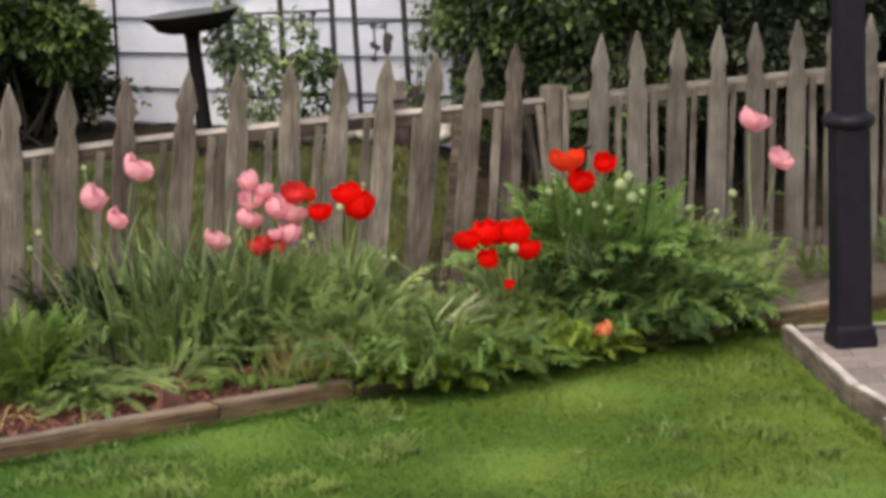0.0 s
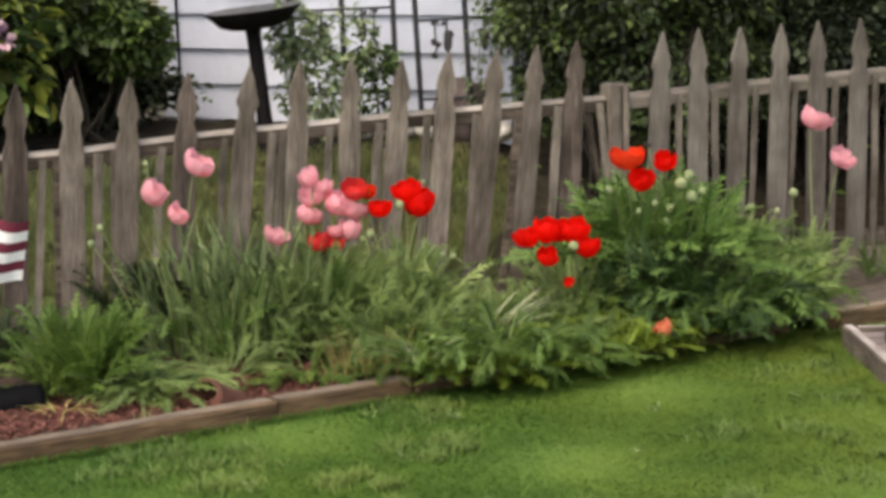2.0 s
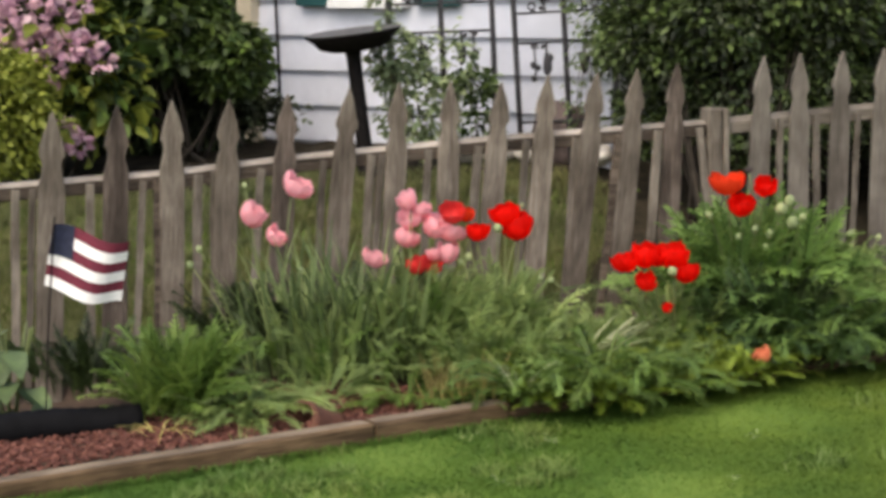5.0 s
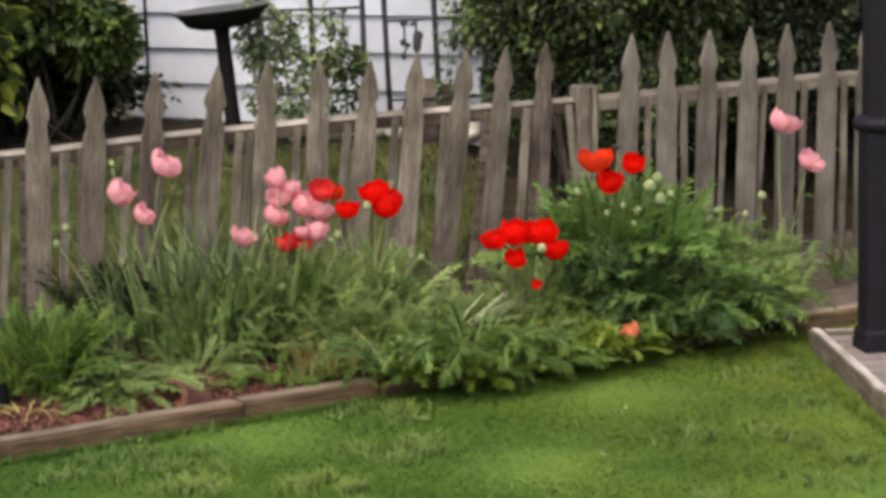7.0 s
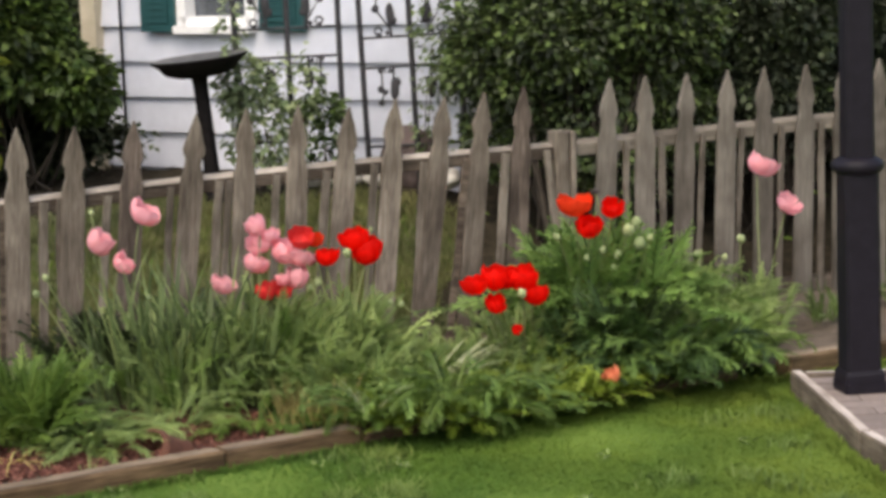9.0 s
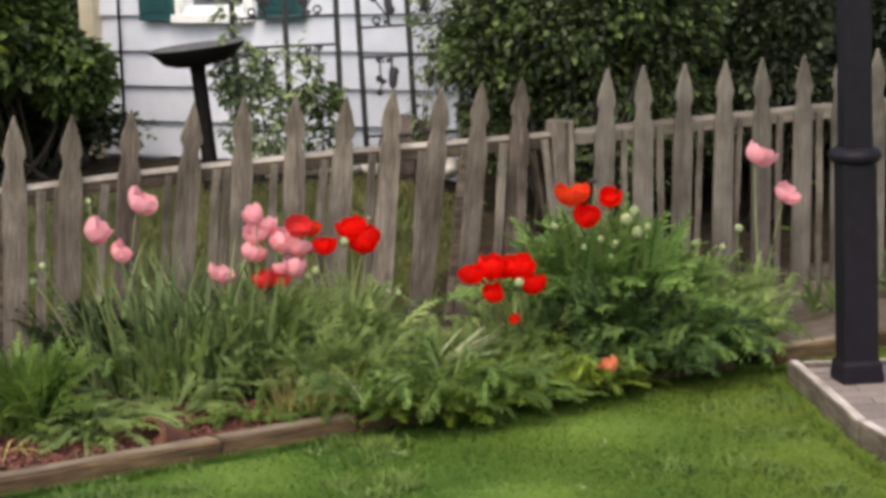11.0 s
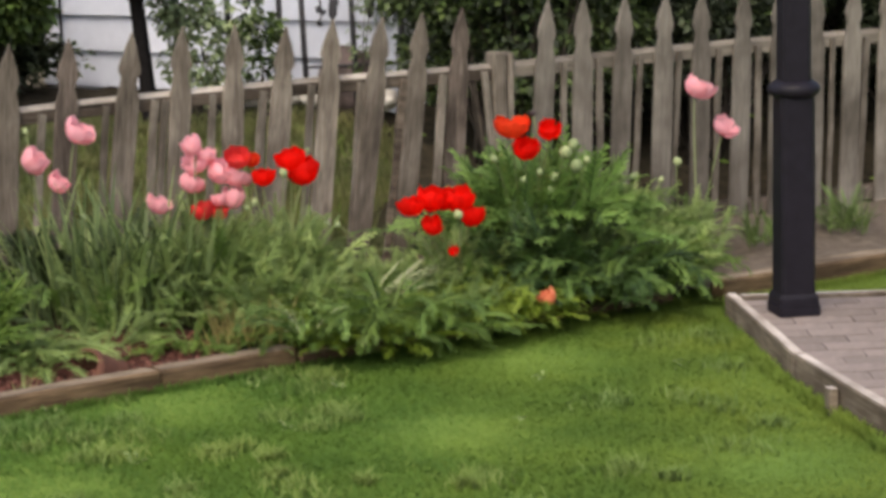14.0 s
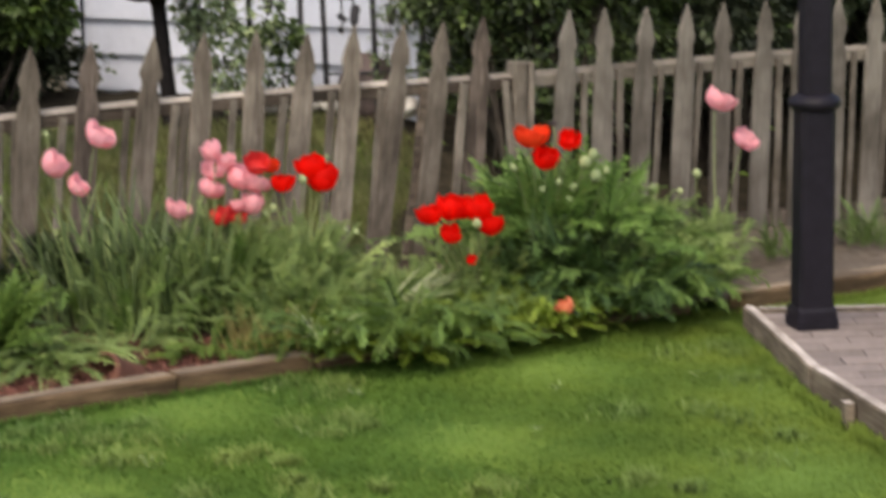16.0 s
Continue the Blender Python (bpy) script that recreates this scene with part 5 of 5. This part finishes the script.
def heart_mesh():
    bm = lathe(bmesh.new(), [(0.02, -0.12), (0.1, -0.02), (0.13, 0.08), (0.14, 0.16), (0.15, 0.2), (0.1, 0.22), (0.03, 0.23)], 10)
    for k in range(22):
        a = 2.4 * k
        box(bm, 0, 0.016, -0.008, 0.008, 0, 0.18, Matrix.Rotation(a, 4, "Z") @ Matrix.Translation((0.13, 0, 0)) @ Matrix.Rotation(0.5 + 0.2 * (k % 3), 4, "Y"))
    me = bpy.data.meshes.new("flower")
    bm.to_mesh(me)
    bm.free()
    me.materials.append(M_POD)
    return me


def bud_mesh():
    bm = lathe(bmesh.new(), [(0.15, -1.0), (0.5, -0.8), (0.8, -0.3), (0.85, 0.1), (0.7, 0.55), (0.4, 0.9), (0.08, 1.05)], 12)
    for v in bm.verts:
        v.co += 0.05 * Vector((math.sin(9 * v.co.z), math.cos(7 * v.co.x), 0))
    me = bpy.data.meshes.new("bud")
    bm.to_mesh(me)
    bm.free()
    me.materials.append(M_BUD)
    for p in me.polygons:
        p.use_smooth = True
    return me


HEART, BUD = heart_mesh(), bud_mesh()
LEAF_MESHES = [np_mesh("leaf", V, F, M_LEAFO) for V, F in POPPY_LEAVES]
DROOP_MESHES = [np_mesh("leaf", V, F, M_LEAFO) for V, F in DROOP_LEAVES]
LOW_MESHES = [np_mesh("leaf", V, F, M_LEAFO) for V, F in LOW_LEAVES]
FINE_MESHES = [np_mesh("leaf", V, F, M_LEAFO) for V, F in FINE_LEAVES]
LIME_MESHES = [np_mesh("leaf", V, F, M_LIMEO) for V, F in LOW_LEAVES]
DEEP_MESHES = [np_mesh("leaf", V, F, M_DEEPO) for V, F in POPPY_LEAVES]
STRAP_MESHES = [np_mesh("blade", V, F, M_STRAPO) for V, F in STRAPS]


def stem(plant, origin, foot, head, rg, r=0.0036):
    foot, head = np.array(foot), np.array(head)
    t = np.linspace(0, 1, 9)[:, None]
    side = np.append(rg.normal(0, 0.02, 2), 0)
    mid = foot * 0.55 + head * 0.45 + side
    mid[2] = foot[2] * 0.35 + head[2] * 0.65
    pts = (1 - t) ** 2 * foot + 2 * t * (1 - t) * mid + t * t * head - np.array(origin)
    return part("stem", tubes("s", [(pts, np.linspace(r * 1.2, r * 0.85, 9))], M_STEM, 6), M_STEM, plant, "", True)


def flower(plant, origin, place, radius, mat, depth, tilt, rg, petals=6):
    """A bowl of overlapping petals whose middle is at place; tilt: degrees to the right and towards the lawn."""
    head = new("flower", HEART)
    child(head, plant)
    right, toward = tilt
    turn = Matrix.Rotation(radians(toward), 4, "X") @ Matrix.Rotation(radians(right), 4, "Y")
    low = Vector(place) - Vector(origin) - turn @ Vector((0, 0, 0.5 * depth * radius))
    head.matrix_basis = Matrix.Translation(low) @ turn @ Matrix.Rotation(rg.uniform(0, 6.28), 4, "Z") @ Matrix.Scale(radius, 4)
    for k in range(petals):
        p = new("petal", petal_for(mat, depth - 0.2 * (k % 2) + rg.normal(0, 0.08), k))
        p.parent = head
        s = rg.uniform(0.94, 1.06) * (0.9 if k % 2 else 1.0)
        p.matrix_basis = pose(0, 0, 0, rg.normal(0, 4), rg.normal(0, 6), 360 / petals * k + rg.normal(0, 7)) @ Matrix.Diagonal((s, s, s * rg.uniform(0.9, 1.1), 1))
    return low + Vector(origin)


def poppy(u, d, label, flowers=(), buds=(), leaves=0, span=(0.2, 0.4), mat=None, spread=0.12, loose=18, seed=0, templates=None, straight=0.0, extra=None):
    """One clump: joined inner foliage, some outer leaves of their own, stems, flowers and buds."""
    rg = np.random.default_rng(seed)
    mat = mat or M_POPPY
    origin = bed(u, d, 0.055)
    plant = base("poppy_plant", origin, label, "poppy", "poppies in the bed")
    if leaves:
        az = rg.uniform(0, 2 * np.pi, leaves)
        r = np.abs(rg.normal(0, spread, leaves))
        pos = np.stack([r * np.cos(az + rg.normal(0, 0.6, leaves)), r * np.sin(az + rg.normal(0, 0.6, leaves)), rg.uniform(-0.01, 0.03, leaves)], 1)
        size = rg.uniform(span[0], span[1], leaves)
        V, F = strew(templates or POPPY_LEAVES + FINE_LEAVES[:2] + (STRAPS[:2] if u < 1 else []), pos, turns(az, np.clip(rg.normal(straight, 0.12, leaves), -0.2, 0.5), rg.normal(0, 0.25, leaves)), size, rg)
        child(new("foliage", np_mesh("foliage", V, F, mat)), plant, "", "stuff")
    for k in range(loose):
        a = rg.uniform(-2.6, -0.5) if k % 3 else rg.uniform(0, 6.28)
        o = new("leaf", (DEEP_MESHES if mat is M_POPPY_DEEP else LEAF_MESHES)[int(rg.integers(0, 6))])
        child(o, plant)
        o.matrix_basis = Matrix.Translation((spread * math.cos(a) * rg.random(), spread * math.sin(a) * rg.random(), 0.01)) @ Matrix.Rotation(a, 4, "Z") @ Matrix.Rotation(rg.normal(0, 0.15), 4, "X") @ Matrix.Scale(rg.uniform(*span) * 1.02, 4)
    for (fu, fd, fz, r, fm, depth, right, toward) in flowers:
        p = bed(fu, fd, fz)
        foot = Vector(origin) * 0.72 + Vector((p.x, p.y, origin.z)) * 0.28 + Vector((rg.normal(0, 0.03), rg.normal(0, 0.03), 0))
        stem(plant, origin, foot, flower(plant, origin, p, r, fm, depth, (right, toward), rg), rg)
    for (bu, bd, bz, r) in buds:
        p = bed(bu, bd, bz)
        foot = Vector(origin) * 0.6 + Vector((p.x, p.y, origin.z)) * 0.4
        stem(plant, origin, foot, p, rg, 0.003)
        o = child(new("bud", BUD), plant)
        o.matrix_basis = Matrix.Translation(p - origin) @ pose(0, 0, 0, rg.normal(0, 25), rg.normal(0, 25), 0) @ Matrix.Scale(r, 4)
    return plant


def clump(name, u, d, label, category, templates, n, span, mat, spread=0.08, seed=0, rise=0.0, loose=None, group="", z=0.055, flat=0.25, fan=None):
    """A tuft of leaves from one crown; loose: meshes for leaves that stand as parts of their own."""
    rg = np.random.default_rng(seed)
    plant = base(name, bed(u, d, z), label, category, group)
    az = rg.uniform(0, 2 * np.pi, n) if fan is None else rg.normal(radians(fan), 0.45, n)
    r = np.sqrt(rg.random(n)) * spread
    pos = np.stack([r * np.cos(az + rg.normal(0, 0.8, n)), r * np.sin(az + rg.normal(0, 0.8, n)), rg.uniform(-0.01, 0.02, n)], 1)
    size = rg.uniform(span[0], span[1], n)
    k = min(n // 3, 24) if loose else 0
    if n - k:
        V, F = strew(templates, pos[k:], turns(az[k:], rg.normal(rise, 0.12, n - k), rg.normal(0, flat, n - k)), size[k:], rg)
        child(new("foliage", np_mesh("foliage", V, F, mat)), plant, "", "stuff")
    for i in range(k):
        o = child(new("leaf", loose[int(rg.integers(0, len(loose)))]), plant)
        o.matrix_basis = Matrix.Translation(pos[i]) @ Matrix.Rotation(az[i], 4, "Z") @ Matrix.Rotation(rg.normal(0, 0.2), 4, "X") @ Matrix.Scale(size[i], 4)
    return plant


def build_poppies():
    P, R, O, K = M_PINK, M_RED, M_ORANGE, M_CRIMSON
    poppy(0.1, 0.66, "salmon-pink poppies on tall bare stems", [(0.017, 0.6, 0.628, 0.05, P, 1.4, 42, 5), (0.097, 0.62, 0.552, 0.041, P, 1.4, 45, 5), (0.195, 0.58, 0.717, 0.058, P, 1.2, 32, 5)],
          [(-0.2, 0.7, 0.54, 0.014), (-0.24, 0.72, 0.49, 0.016), (0.0, 0.6, 0.74, 0.012)], 14, (0.2, 0.4), M_POPPY_PALE, 0.13, 3, 101)
    poppy(0.58, 0.8, "cluster of salmon-pink poppies above feathery leaves",
          [(0.42, 0.75, 0.462, 0.044, P, 1.4, 38, 5), (0.555, 0.75, 0.656, 0.034, P, 1.9, -24, 0), (0.608, 0.74, 0.62, 0.035, P, 1.4, 20, 10), (0.575, 0.72, 0.584, 0.047, P, 1.1, -8, 15), (0.541, 0.76, 0.527, 0.046, P, 1.4, 22, 5),
           (0.66, 0.74, 0.554, 0.057, P, 1.3, 34, 10), (0.716, 0.75, 0.534, 0.05, P, 1.4, 38, 5), (0.693, 0.76, 0.455, 0.04, P, 1.7, 8, 0), (0.642, 0.77, 0.461, 0.028, P, 1.6, -14, 5), (0.566, 0.8, 0.432, 0.041, K, 1.5, 0, 5), (0.627, 0.8, 0.418, 0.034, K, 1.3, 20, 10)],
          [(0.769, 0.78, 0.442, 0.018), (0.742, 0.78, 0.424, 0.016)], 230, (0.22, 0.44), M_POPPY_PALE, 0.15, 20, 102, straight=0.12)
    poppy(0.86, 0.8, "scarlet poppies with wide open petals", [(0.703, 0.8, 0.602, 0.042, K, 1.2, 5, 42), (0.801, 0.8, 0.532, 0.043, R, 1.5, 10, 5), (0.764, 0.78, 0.594, 0.03, O, 1.6, 10, 20), (0.908, 0.8, 0.585, 0.057, R, 1.3, -4, 5), (0.945, 0.82, 0.533, 0.058, R, 1.4, 8, 5)],
          [(1.08, 0.7, 0.32, 0.014), (0.856, 0.86, 0.548, 0.018), (0.99, 0.76, 0.61, 0.01)], 250, (0.2, 0.4), M_POPPY_PALE, 0.1, 16, 103, straight=0.12)
    poppy(1.47, 1.0, "low group of scarlet poppies", [(1.251, 1.08, 0.421, 0.042, R, 1.6, -6, 5), (1.326, 1.08, 0.43, 0.052, R, 1.4, 0, 5), (1.37, 1.06, 0.425, 0.044, R, 1.4, 5, 0), (1.438, 1.08, 0.427, 0.058, R, 1.5, 3, 5), (1.49, 1.08, 0.364, 0.05, R, 1.5, 14, 5), (1.323, 1.1, 0.347, 0.038, R, 1.6, 0, 5), (1.404, 1.1, 0.244, 0.019, R, 1.8, 10, 5)],
          [(1.408, 1.14, 0.384, 0.02), (1.02, 0.95, 0.36, 0.012)], 230, (0.15, 0.29), M_POPPY_PALE, 0.13, 12, 104)
    mound = poppy(1.96, 0.7, "tall leafy mound of poppies with orange-red flowers and pale buds", [(1.795, 0.8, 0.637, 0.062, O, 1.3, 0, 12), (1.961, 0.8, 0.606, 0.042, R, 1.4, 0, 30), (1.846, 0.82, 0.547, 0.05, R, 1.5, 5, 8)],
          [(1.698, 0.85, 0.53, 0.018), (1.997, 0.85, 0.528, 0.029), (2.032, 0.85, 0.555, 0.024), (2.033, 0.87, 0.475, 0.028), (1.925, 0.9, 0.446, 0.02), (1.797, 0.9, 0.445, 0.019), (1.9, 0.92, 0.4, 0.018), (2.09, 0.85, 0.49, 0.018), (1.86, 0.9, 0.47, 0.015)], 470, (0.28, 0.56), M_POPPY_MOUND, 0.13, 24, 105, straight=0.12)
    # a spent head, its petals fallen, black with stamens
    origin = bed(1.96, 0.7, 0.055)
    spent = bed(1.914, 0.75, 0.667)
    stem(mound, origin, origin, spent, np.random.default_rng(90))
    pod = child(new("spent_flower", HEART), mound, "black spent flower head without petals")
    pod.matrix_basis = Matrix.Translation(spent - origin) @ Matrix.Diagonal((0.085, 0.085, 0.06, 1))
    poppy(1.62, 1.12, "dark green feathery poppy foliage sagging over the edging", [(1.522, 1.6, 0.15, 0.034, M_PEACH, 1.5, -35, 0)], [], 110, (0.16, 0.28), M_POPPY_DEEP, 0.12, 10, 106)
    # leaves coloured dark to paint the shadow of the hollow
    poppy(1.77, 1.14, "green feathery leaves coloured dark for the shadow in the mound hollow", [], [], 130, (0.2, 0.36), M_POPPY_DEEP, 0.1, 14, 112)
    poppy(2.16, 1.1, "green poppy foliage bending to the lawn", [], [], 150, (0.16, 0.3), M_POPPY_PALE, 0.11, 8, 107)
    poppy(2.24, 0.72, "grey-green poppy leaves with two pale buds", [], [(2.347, 0.75, 0.388, 0.02), (2.5, 0.7, 0.36, 0.014)], 320, (0.19, 0.37), M_POPPY_PALE, 0.13, 10, 108, straight=0.25)
    poppy(2.68, 0.62, "pale-leaved poppy with two pink flowers on long stems", [(2.798, 0.5, 0.683, 0.061, P, 1.3, 28, 5), (2.92, 0.5, 0.507, 0.053, P, 1.0, 24, 14)],
          [(2.575, 0.7, 0.426, 0.02)], 70, (0.12, 0.27), M_POPPY_PALE, 0.07, 4, 113, straight=0.2)
    poppy(2.16, 0.97, "green feathery poppy leaves beside the patio corner", [], [], 260, (0.14, 0.28), M_POPPY_PALE, 0.13, 8, 109)
    poppy(1.1, 1.1, "loose low poppy foliage", [], [], 190, (0.13, 0.26), M_POPPY_PALE, 0.18, 14, 311)
    poppy(0.72, 1.08, "low poppy foliage behind the timber", [], [], 190, (0.16, 0.3), M_POPPY_PALE, 0.18, 14, 111)


WEEDS = ((-0.27, 1.78), (0.4, 1.75), (0.62, 1.9), (-0.2, 2.4), (0.3, 2.3), (1.2, 2.15), (0.9, 2.6), (1.7, 2.2))


def build_clumps():
    for k, (cu, cd, cn, lo, hi) in enumerate(((0.05, 0.74, 26, 0.28, 0.58), (0.16, 0.78, 62, 0.24, 0.6), (0.31, 0.8, 66, 0.24, 0.58), (0.46, 0.86, 54, 0.22, 0.5))):
        clump("daylily", cu, cd, "clump of narrow upright grey-green strap leaves", "perennial", STRAPS, cn, (lo, hi), M_STRAP, 0.11, 201 + 20 * k, 0.02, STRAP_MESHES, "strap-leaved clumps")
    poppy(0.2, 0.86, "grey-green poppy shoots with toothed leaves among the straps", [], [(0.27, 0.88, 0.4, 0.012), (0.12, 0.86, 0.46, 0.012), (0.38, 0.88, 0.34, 0.011)], 46, (0.12, 0.34), M_POPPY_PALE, 0.17, 8, 114, FINE_LEAVES[:2] + POPPY_LEAVES[:2], 0.3)
    clump("daylily", 1.02, 1.25, "blanched strap leaves all leaning one way", "perennial", [strap_leaf(86, 16, 0.04), strap_leaf(84, 26, 0.034)], 26, (0.15, 0.28), M_BLANCHED, 0.05, 204, -0.8, None, "strap-leaved clumps", z=0.12, fan=FENCE_TURN - 10)
    clump("yarrow", -0.4, 1.12, "bright green feathery yarrow clump", "perennial", FINE_LEAVES[:2] + FINE_LEAVES, 230, (0.18, 0.37), M_YARROW, 0.1, 205, loose=FINE_MESHES)
    clump("fern_leaf", -0.2, 1.24, "low fern-like leaves over the mulch", "perennial", LOW_LEAVES, 60, (0.17, 0.3), M_POPPY_PALE, 0.12, 206)
    clump("fern_leaf", 0.08, 1.14, "low pale grey-green ferny leaves", "perennial", LOW_LEAVES, 50, (0.16, 0.28), M_POPPY_PALE, 0.12, 207)
    clump("fern_leaf", 0.36, 1.24, "pale limp leaves at the timber", "perennial", LOW_LEAVES, 44, (0.14, 0.24), M_POPPY, 0.1, 208)
    clump("lime_perennial", 0.9, 1.43, "yellow-green leafy perennial spilling over the edging", "perennial", LOW_LEAVES + FINE_LEAVES[2:], 130, (0.14, 0.28), M_LIME, 0.15, 209, loose=LOW_MESHES)
    clump("lime_perennial", 1.2, 1.43, "green leafy perennial spilling over the edging", "perennial", LOW_LEAVES + FINE_LEAVES[2:], 74, (0.13, 0.25), M_POPPY, 0.15, 210, loose=LOW_MESHES)
    clump("lime_perennial", 1.46, 1.36, "bright yellow-green feathery perennial", "perennial", LOW_LEAVES + FINE_LEAVES[3:] + DROOP_LEAVES[1:], 230, (0.15, 0.27), M_LIME, 0.15, 211, loose=LIME_MESHES)
    clump("lime_perennial", 0.68, 1.4, "sparse leafy perennial behind the timber", "perennial", LOW_LEAVES + FINE_LEAVES[2:], 40, (0.12, 0.22), M_POPPY, 0.12, 212, loose=LOW_MESHES)
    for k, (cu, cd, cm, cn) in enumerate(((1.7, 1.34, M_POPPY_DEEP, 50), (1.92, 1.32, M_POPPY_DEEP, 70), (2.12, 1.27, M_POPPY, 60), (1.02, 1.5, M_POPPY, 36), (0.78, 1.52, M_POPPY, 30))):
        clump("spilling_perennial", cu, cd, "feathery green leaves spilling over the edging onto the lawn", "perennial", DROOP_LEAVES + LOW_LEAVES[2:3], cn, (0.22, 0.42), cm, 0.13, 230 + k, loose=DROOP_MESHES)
    # dark filler leaves stand in for the shadow along the fence foot
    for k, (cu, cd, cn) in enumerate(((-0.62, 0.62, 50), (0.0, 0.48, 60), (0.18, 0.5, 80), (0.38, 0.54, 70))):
        clump("shadow_filler", cu, cd, "dark filler leaves painting the shadow at the foot of the fence", "perennial", FINE_LEAVES[:3] + POPPY_LEAVES[:2], cn, (0.16, 0.3) if cu < -0.5 else (0.2, 0.4), M_SHADE, 0.11, 250 + k, 0.05, group="dark growth by the fence")
    # the mound's inner shadow, put in as dark leaves
    clump("shadow_filler", 1.83, 1.08, "dark filler leaves painting the shadow in the poppy mound", "perennial", FINE_LEAVES + DROOP_LEAVES[:2], 190, (0.2, 0.37), M_SHADE, 0.13, 260, 0.0)
    clump("dry_tuft", 0.52, 1.33, "withered brown grass tuft at the timber", "dry grass", STRAPS, 130, (0.07, 0.17), M_DRY, 0.13, 213)
    clump("dry_tuft", -0.5, 1.36, "withered straw-coloured leaves on the mulch", "dry grass", STRAPS[2:], 26, (0.08, 0.15), M_STRAW, 0.05, 214, -1.05)
    clump("dry_tuft", 0.0, 1.3, "withered pale stalks beside a lump of clay", "dry grass", STRAPS, 12, (0.06, 0.14), M_DRY, 0.03, 215, -0.2)
    clump("dry_tuft", 0.66, 1.54, "curled yellowed leaves hanging over the timber end", "dry grass", STRAPS[2:], 14, (0.12, 0.2), M_BLANCHED, 0.05, 216, -0.5, z=0.1)
    clump("lavender", 2.97, 0.7, "small brownish grey-green lavender tuft", "perennial", STRAPS + FINE_LEAVES, 80, (0.07, 0.21), M_LAVENDER, 0.08, 217, -0.05)
    clump("lavender", 3.43, 0.62, "small brownish grey-green tuft by the fence", "perennial", STRAPS + FINE_LEAVES, 90, (0.08, 0.21), M_LAVENDER, 0.09, 218, -0.05)
    clump("weed", -0.3, 1.56, "spiky pale weed in the lawn by the timber", "weed", STRAPS, 16, (0.07, 0.13), M_POPPY_PALE, 0.03, 219, -0.2, z=0.0)
    for k, (wu, wd) in enumerate(WEEDS):
        clump("lawn_weed", wu, wd, "pale clover tuft in the lawn", "weed", OVALS, 9, (0.012, 0.028), M_POPPY_PALE, 0.02, 240 + k, 0.5, group="clover tufts", z=0.012)
    hosta = clump("broadleaf_perennial", -0.9, 0.76, "broad-leaved dark green perennial by the fence", "perennial", OVALS, 4, (0.1, 0.12), M_SHRUB, 0.1, 220, z=-0.08)
    rg = np.random.default_rng(33)
    leaf_me = [np_mesh("leaf", V, F, M_BROAD) for V, F in OVALS]
    for k in range(34):
        a, z, r = rg.uniform(0, 6.28), rg.uniform(0.05, 0.42), rg.uniform(0.02, 0.16)
        o = child(new("leaf", leaf_me[k % 3]), hosta)
        o.matrix_basis = Matrix.Translation((r * math.cos(a), r * math.sin(a), z)) @ Matrix.Rotation(a, 4, "Z") @ Matrix.Rotation(rg.uniform(0.1, 1.1), 4, "Y") @ Matrix.Scale(rg.uniform(0.11, 0.21), 4)
    stalks = [([(0, 0, 0), (0.04 * math.cos(k), 0.04 * math.sin(k), 0.2), (0.1 * math.cos(k), 0.1 * math.sin(k), 0.42)], 0.005) for k in range(7)]
    for run in stalks:
        part("stem", tubes("s", [run], M_STEM, 5), M_STEM, hosta)


def build_bed_things():
    pot = lathe(bmesh.new(), [(0.045, 0.0), (0.052, 0.004), (0.066, 0.085), (0.069, 0.088), (0.076, 0.09), (0.079, 0.118), (0.073, 0.12), (0.068, 0.116), (0.06, 0.09), (0.046, 0.014)], 22)
    for v in pot.verts:
        v.co.z += 0.008 * math.sin(3 * math.atan2(v.co.y, v.co.x)) * (v.co.z > 0.1)
    ob = part("clay_pot", pot, M_TERRA, None, smooth=True)
    ob.matrix_basis = Matrix.Translation(bed(0.06, 1.42, 0.018)) @ pose(0, 0, 0, 0, -78, FENCE_TURN + 10) @ Matrix.Scale(1.1, 4)
    tagged(ob, "old terracotta pot tipped over and half sunk in the mulch", "pot")
    pipe = bmesh.new()
    pts = [np.array(bed(u, 1.22 + 0.03 * math.sin(2 * u), 0.082 - 0.03 * max(0.0, u + 0.8) ** 0.5)) for u in np.linspace(-1.9, -0.54, 60)]
    V, F = tube_arrays(pts, [0.054 + 0.004 * (k % 2) for k in range(60)], 14)
    vs = [pipe.verts.new(v) for v in V]
    for f in F:
        g = list(dict.fromkeys(f))
        pipe.faces.new([vs[i] for i in g])
    ob = part("drain_pipe", pipe, M_PIPE, None, smooth=True)
    tagged(ob, "black ribbed plastic pipe lying on the mulch", "pipe")
    for k, (x, y, z, size) in enumerate(((1.352, 5.69, 0.1, 1.0), (1.222, 5.237, 0.05, 0.8))):
        ob = part("pale_bloom", lathe(bmesh.new(), [(0.006, 0.0), (0.02, 0.012), (0.026, 0.026), (0.02, 0.038), (0.004, 0.042)], 14), M_YELLOW, None, smooth=True)
        ob.matrix_basis = pose(x, y, z, 10, 14 * k, 0) @ Matrix.Scale(size, 4)
        part("stem", tubes("s", [([(0, 0, -z / size), (0.004, 0, -0.5 * z / size), (0, 0, 0.002)], 0.003)], M_STEM, 5), M_STEM, ob)
        tagged(ob, "pale yellow flower by the patio edge", "flower", "pale blooms by the patio")


build_poppies()
build_clumps()
build_bed_things()
